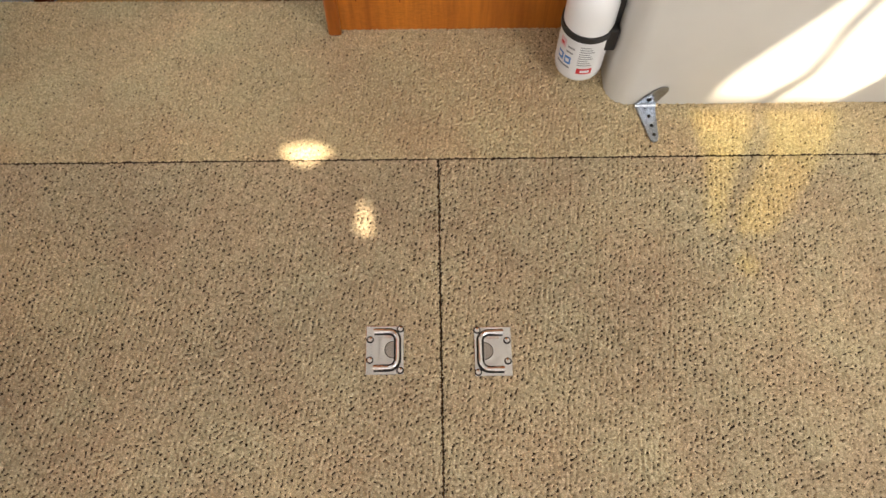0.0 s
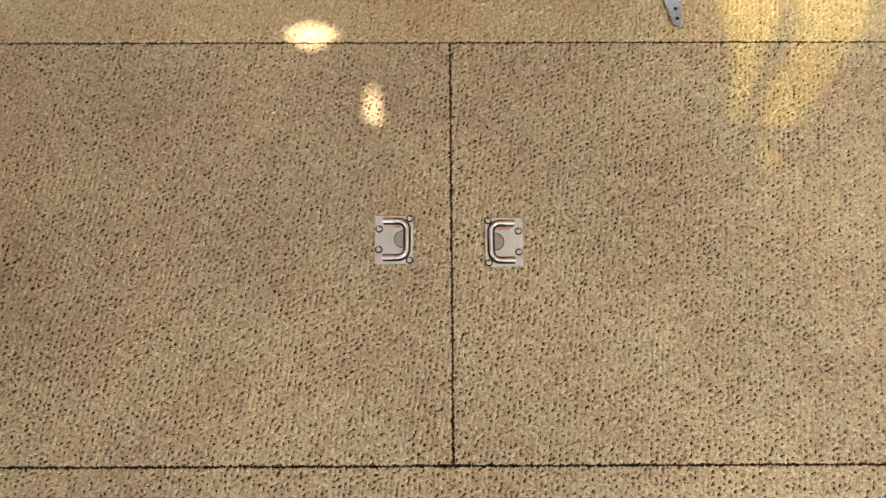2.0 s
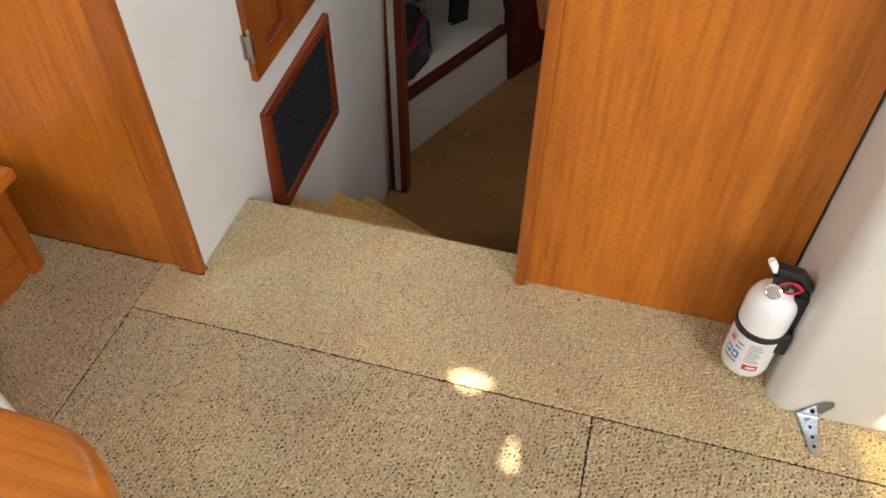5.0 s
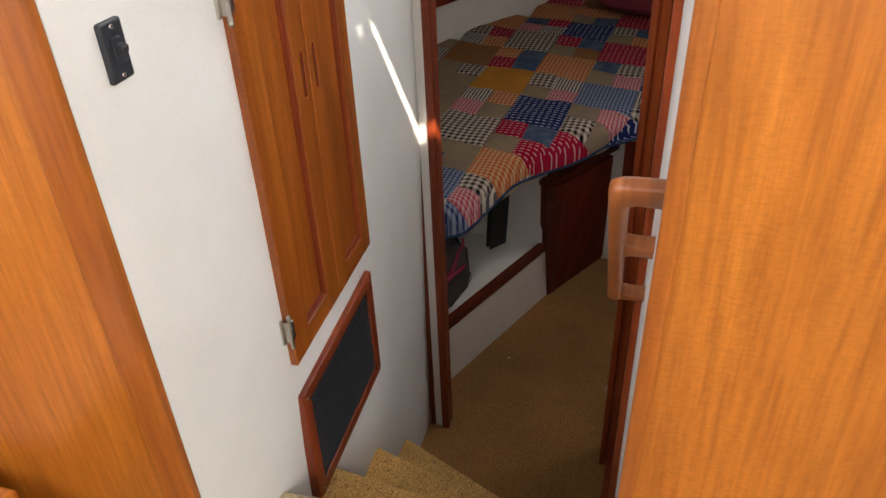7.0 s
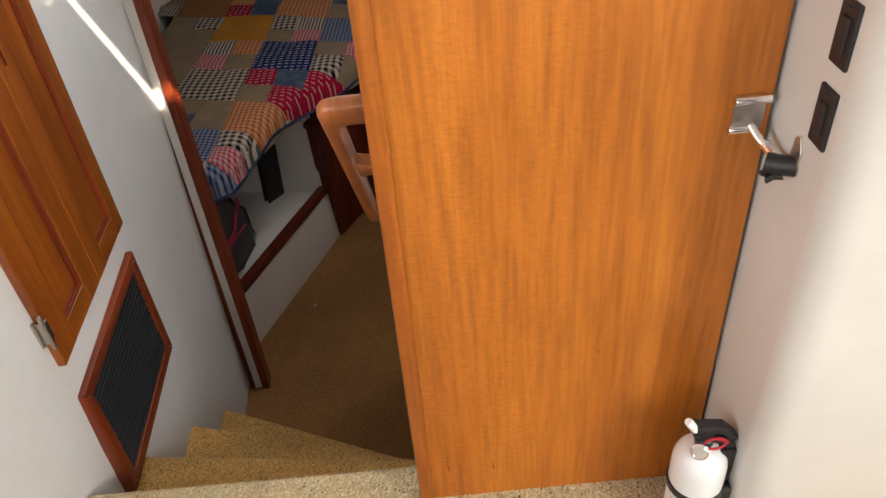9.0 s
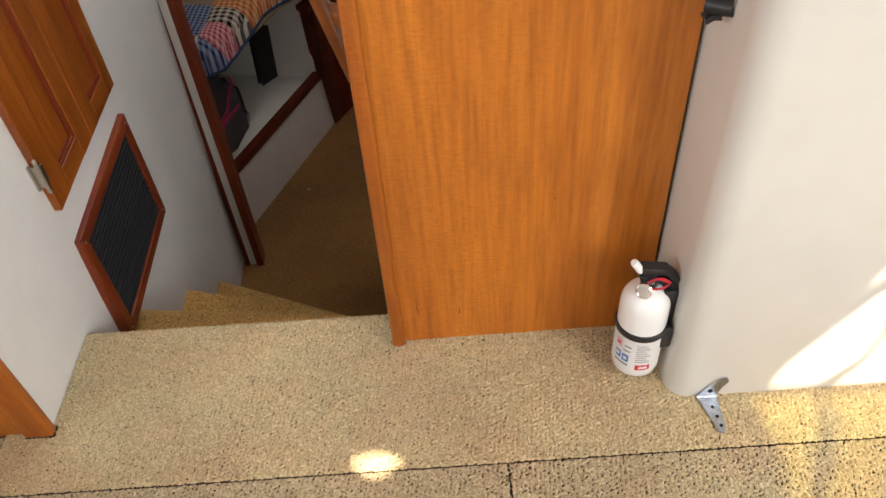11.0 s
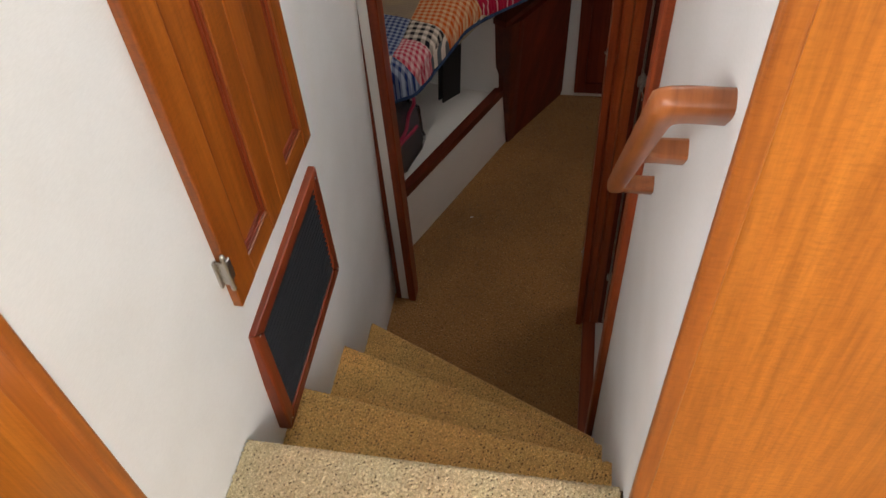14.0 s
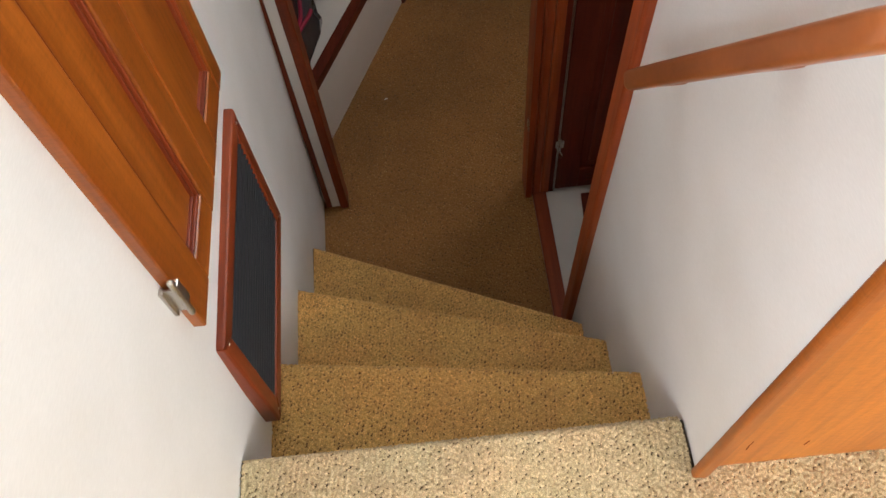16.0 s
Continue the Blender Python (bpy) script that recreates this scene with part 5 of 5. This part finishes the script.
def white_seat():
    s = thing("seat_base", (-1.1, 0.0, 0), "white painted seat base beside the table", "seat")
    a = Vector((-0.818, 0.339))
    dr = Vector((-0.898, 0.44)).normalized()
    nr = Vector((-0.44, -0.898)).normalized()
    pts = [a, a + dr * 0.5, a + dr * 0.5 + nr * 0.45, a + nr * 0.45]
    part("base", prism([(p.x, p.y) for p in pts], 0.0, 0.33, bevel=0.012, seg=3, only_top=True), white_paint, s)
    return s


white_seat()


def table():
    t = thing("saloon_table", (-0.8, -0.2, 0), "varnished wooden table with rounded corner and bullnose edge", "table")
    x1, y1, r = -0.387, 0.182, 0.1
    pts = [(x1 - r + r * math.cos(k * math.pi / 20), y1 - r + r * math.sin(k * math.pi / 20)) for k in range(11)]
    pts += [(-1.15, y1), (-1.15, -0.6), (x1, -0.6)]
    part("table_top", prism(pts, 0.695, 0.735, bevel=0.018, seg=4, only_top=True), teak_x, t, "", True)
    for lx, ly in ((-0.78, -0.2),):
        part("pedestal", turned([(0.16, 0), (0.17, 0.01), (0.15, 0.025), (0.05, 0.04), (0.045, 0.06), (0.045, 0.68), (0.12, 0.69), (0.12, 0.696)], (lx, ly, 0), 28), nickel, t, "", True)
    return t


table()

# small framed hatch on the stair wall, knot in the bulkhead, lint on the carpet
frame_w = thing("wall_frame", (-0.93, 2.05, 0.88), "small cherry frame on the stair wall", "frame")
part("lower_rail", box(-0.945, -0.92 + 0.012, 1.89, 2.17, 0.872, 0.905, 0.003), cherry_y, frame_w)
part("upright", box(-0.945, -0.92 + 0.0115, 1.89, 1.922, 0.9055, 1.3, 0.003), cherry_up, frame_w)
part("upright", box(-0.945, -0.92 + 0.0115, 2.138, 2.17, 0.9055, 1.3, 0.003), cherry_up, frame_w)
part("infill", box(-0.945, -0.92 + 0.006, 1.9225, 2.1375, 0.9055, 1.3), mahogany_up, frame_w)
lint = thing("lint", (-0.722, 2.735, LOW), "white lint fleck on the tan carpet", "lint")
part("fleck", tube([(-0.727, 2.732, LOW + 0.003), (-0.722, 2.735, LOW + 0.005), (-0.716, 2.737, LOW + 0.003)], 0.0015, 6), white_paint, lint)


# ---- carpet pile, last ----
def pile_sheet(name, mat, regions, label, step=0.002, seed=3, open_size=0.0021):
    """Woven loop pile: a soft sheet that dips into small open pits in staggered slanting rows; the backing shows in them. Each region is (x0, x1, y0, y1, keep, height)."""
    g = np.random.default_rng(seed)
    slant = radians(24)
    gap_u, gap_w = 0.0101, 0.0082
    jit = g.normal(0, 0.001, (97, 89, 2))
    grow = g.uniform(0.65, 1.15, (97, 89))
    aim = g.normal(radians(60), 0.75, (97, 89))
    bow = g.uniform(-170, 170, (97, 89))
    verts, quads, base = [], [], 0
    for x0, x1, y0, y1, keep, height in regions:
        nx, ny = int((x1 - x0) / step) + 1, int((y1 - y0) / step) + 1
        x, y = np.meshgrid(np.linspace(x0, x1, nx), np.linspace(y0, y1, ny))
        inner = np.zeros(x.shape)
        inner[1:-1, 1:-1] = 1
        x = x + g.normal(0, 0.00035, x.shape) * inner
        y = y + g.normal(0, 0.00035, y.shape) * inner
        rag = np.clip(g.normal(0.0008, 0.0018, (2, max(nx, ny))), 0, 0.0045)
        x[:, 0] += rag[0, :ny]
        x[:, -1] -= rag[1, :ny]
        y[0, :] += rag[0, :nx]
        y[-1, :] -= rag[1, :nx]
        u = x * math.cos(slant) + y * math.sin(slant)
        w = -x * math.sin(slant) + y * math.cos(slant)
        row = np.round(w / gap_w)
        col = np.round(u / gap_u - 0.5 * (row % 2))
        ri, ci = row.astype(int) % 97, col.astype(int) % 89
        du = u - (col + 0.5 * (row % 2)) * gap_u - jit[ri, ci, 0]
        dw = w - row * gap_w - jit[ri, ci, 1]
        ca, sa = np.cos(aim[ri, ci]), np.sin(aim[ri, ci])
        along, off = du * ca + dw * sa, -du * sa + dw * ca
        off = off + bow[ri, ci] * along ** 2
        d = np.hypot(along / 1.75, off / 0.62) / grow[ri, ci]
        dip = np.exp(-(d / 0.0028) ** 2)
        loop = np.exp(-((along - 0.001) ** 2 + (off - 0.0036) ** 2) / 0.0021 ** 2)
        z = height(x, y) + 0.0024 - 0.0048 * dip + 0.0024 * loop + g.normal(0, 0.0004, x.shape) + 0.0006 * np.sin(u * 1150 + 2 * np.sin(w * 600)) * np.sin(w * 900)
        z = np.where(inner > 0, z, height(x, y) + 0.0004)
        verts.append(np.stack([x, y, z], 2).reshape(-1, 3))
        k = base + np.arange(nx * ny).reshape(ny, nx)
        q = np.stack([k[:-1, :-1], k[:-1, 1:], k[1:, 1:], k[1:, :-1]], 2).reshape(-1, 4)
        mid = lambda a: (a[:-1, :-1] + a[1:, 1:]) / 2
        ok = mid(d) > open_size
        if keep is not None:
            ok &= keep(mid(x), mid(y))
        quads.append(q[ok.reshape(-1)])
        base += nx * ny
    co, quads = np.concatenate(verts), np.concatenate(quads)
    used, back = np.unique(quads, return_inverse=True)
    co, quads = co[used], back.reshape(-1, 4)
    me = bpy.data.meshes.new(name)
    me.vertices.add(len(co))
    me.vertices.foreach_set("co", co.reshape(-1))
    me.loops.add(quads.size)
    me.loops.foreach_set("vertex_index", quads.reshape(-1).astype(np.int32))
    me.polygons.add(len(quads))
    me.polygons.foreach_set("loop_start", (np.arange(len(quads)) * 4).astype(np.int32))
    me.update(calc_edges=True)
    me.polygons.foreach_set("use_smooth", np.ones(len(quads), dtype=bool))
    me.materials.append(mat)
    return tagged(new(name, me), label, "carpet pile", kind="stuff")


SEAM = 0.0007


def level(x, y):
    return np.zeros(x.shape)


def clear_of_handles(x, y):
    in_a = (x > -0.1265) & (x < -0.0635) & (y > 0.3575) & (y < 0.4405)
    in_b = (x > 0.0555) & (x < 0.1175) & (y > 0.3525) & (y < 0.4365)
    return ~(in_a | in_b)


def ahead_of_stairs(x, y):
    console = (x > 0.326) & (y > 0.884) & ~((x < 0.369) & (y < 0.928) & (np.hypot(x - 0.369, y - 0.928) > 0.044))
    return (y < np.where(x < -0.213, 1.158, 1.074)) & ~console & ~((x < -0.957) & (y > 0.9015)) & ~((x >= -0.957) & (x < -0.897) & (y > 0.8895) & (y < 0.915)) & ~((x < -0.9075) & (y >= 0.915))


def rolled(edge, top, r=0.012):
    """Height of a tread whose front edge rolls over a rounded nosing."""
    def height(x, y):
        over = np.clip((y - (edge(x) - r)) / r, 0, 1)
        return top - r * (1 - np.sqrt(1 - 0.995 * over ** 2))
    return height


def nose_line(k):
    (xl, yl), (xr, yr) = NOSE[k]
    return lambda x: yl + (yr - yl) * (x - xl) / (xr - xl) + 0.001


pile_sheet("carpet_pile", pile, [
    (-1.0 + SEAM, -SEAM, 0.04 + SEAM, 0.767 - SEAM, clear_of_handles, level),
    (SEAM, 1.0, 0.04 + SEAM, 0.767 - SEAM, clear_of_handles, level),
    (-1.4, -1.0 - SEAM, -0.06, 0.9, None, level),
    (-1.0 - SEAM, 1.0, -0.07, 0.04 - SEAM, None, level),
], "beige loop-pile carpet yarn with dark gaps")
pile_sheet("landing_carpet_pile", pile_warm_lit, [(-1.0 - SEAM, 1.0, 0.767 + SEAM, 1.158, ahead_of_stairs, rolled(nose_line(0), 0.0))], "beige loop-pile carpet yarn at the stair head, golden light in its colour", seed=7, open_size=0.0016)


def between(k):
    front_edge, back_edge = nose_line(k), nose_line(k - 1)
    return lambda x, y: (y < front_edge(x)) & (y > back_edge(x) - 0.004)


pile_sheet("stair_carpet_pile", pile_low, [(-0.945, -0.205, 1.13, NOSE[k][0][1], between(k), rolled(nose_line(k), LEVEL[k])) for k in (1, 2, 3)], "loop-pile yarn on the stair treads, warm bounce in its tan colour", seed=5, open_size=0.002)
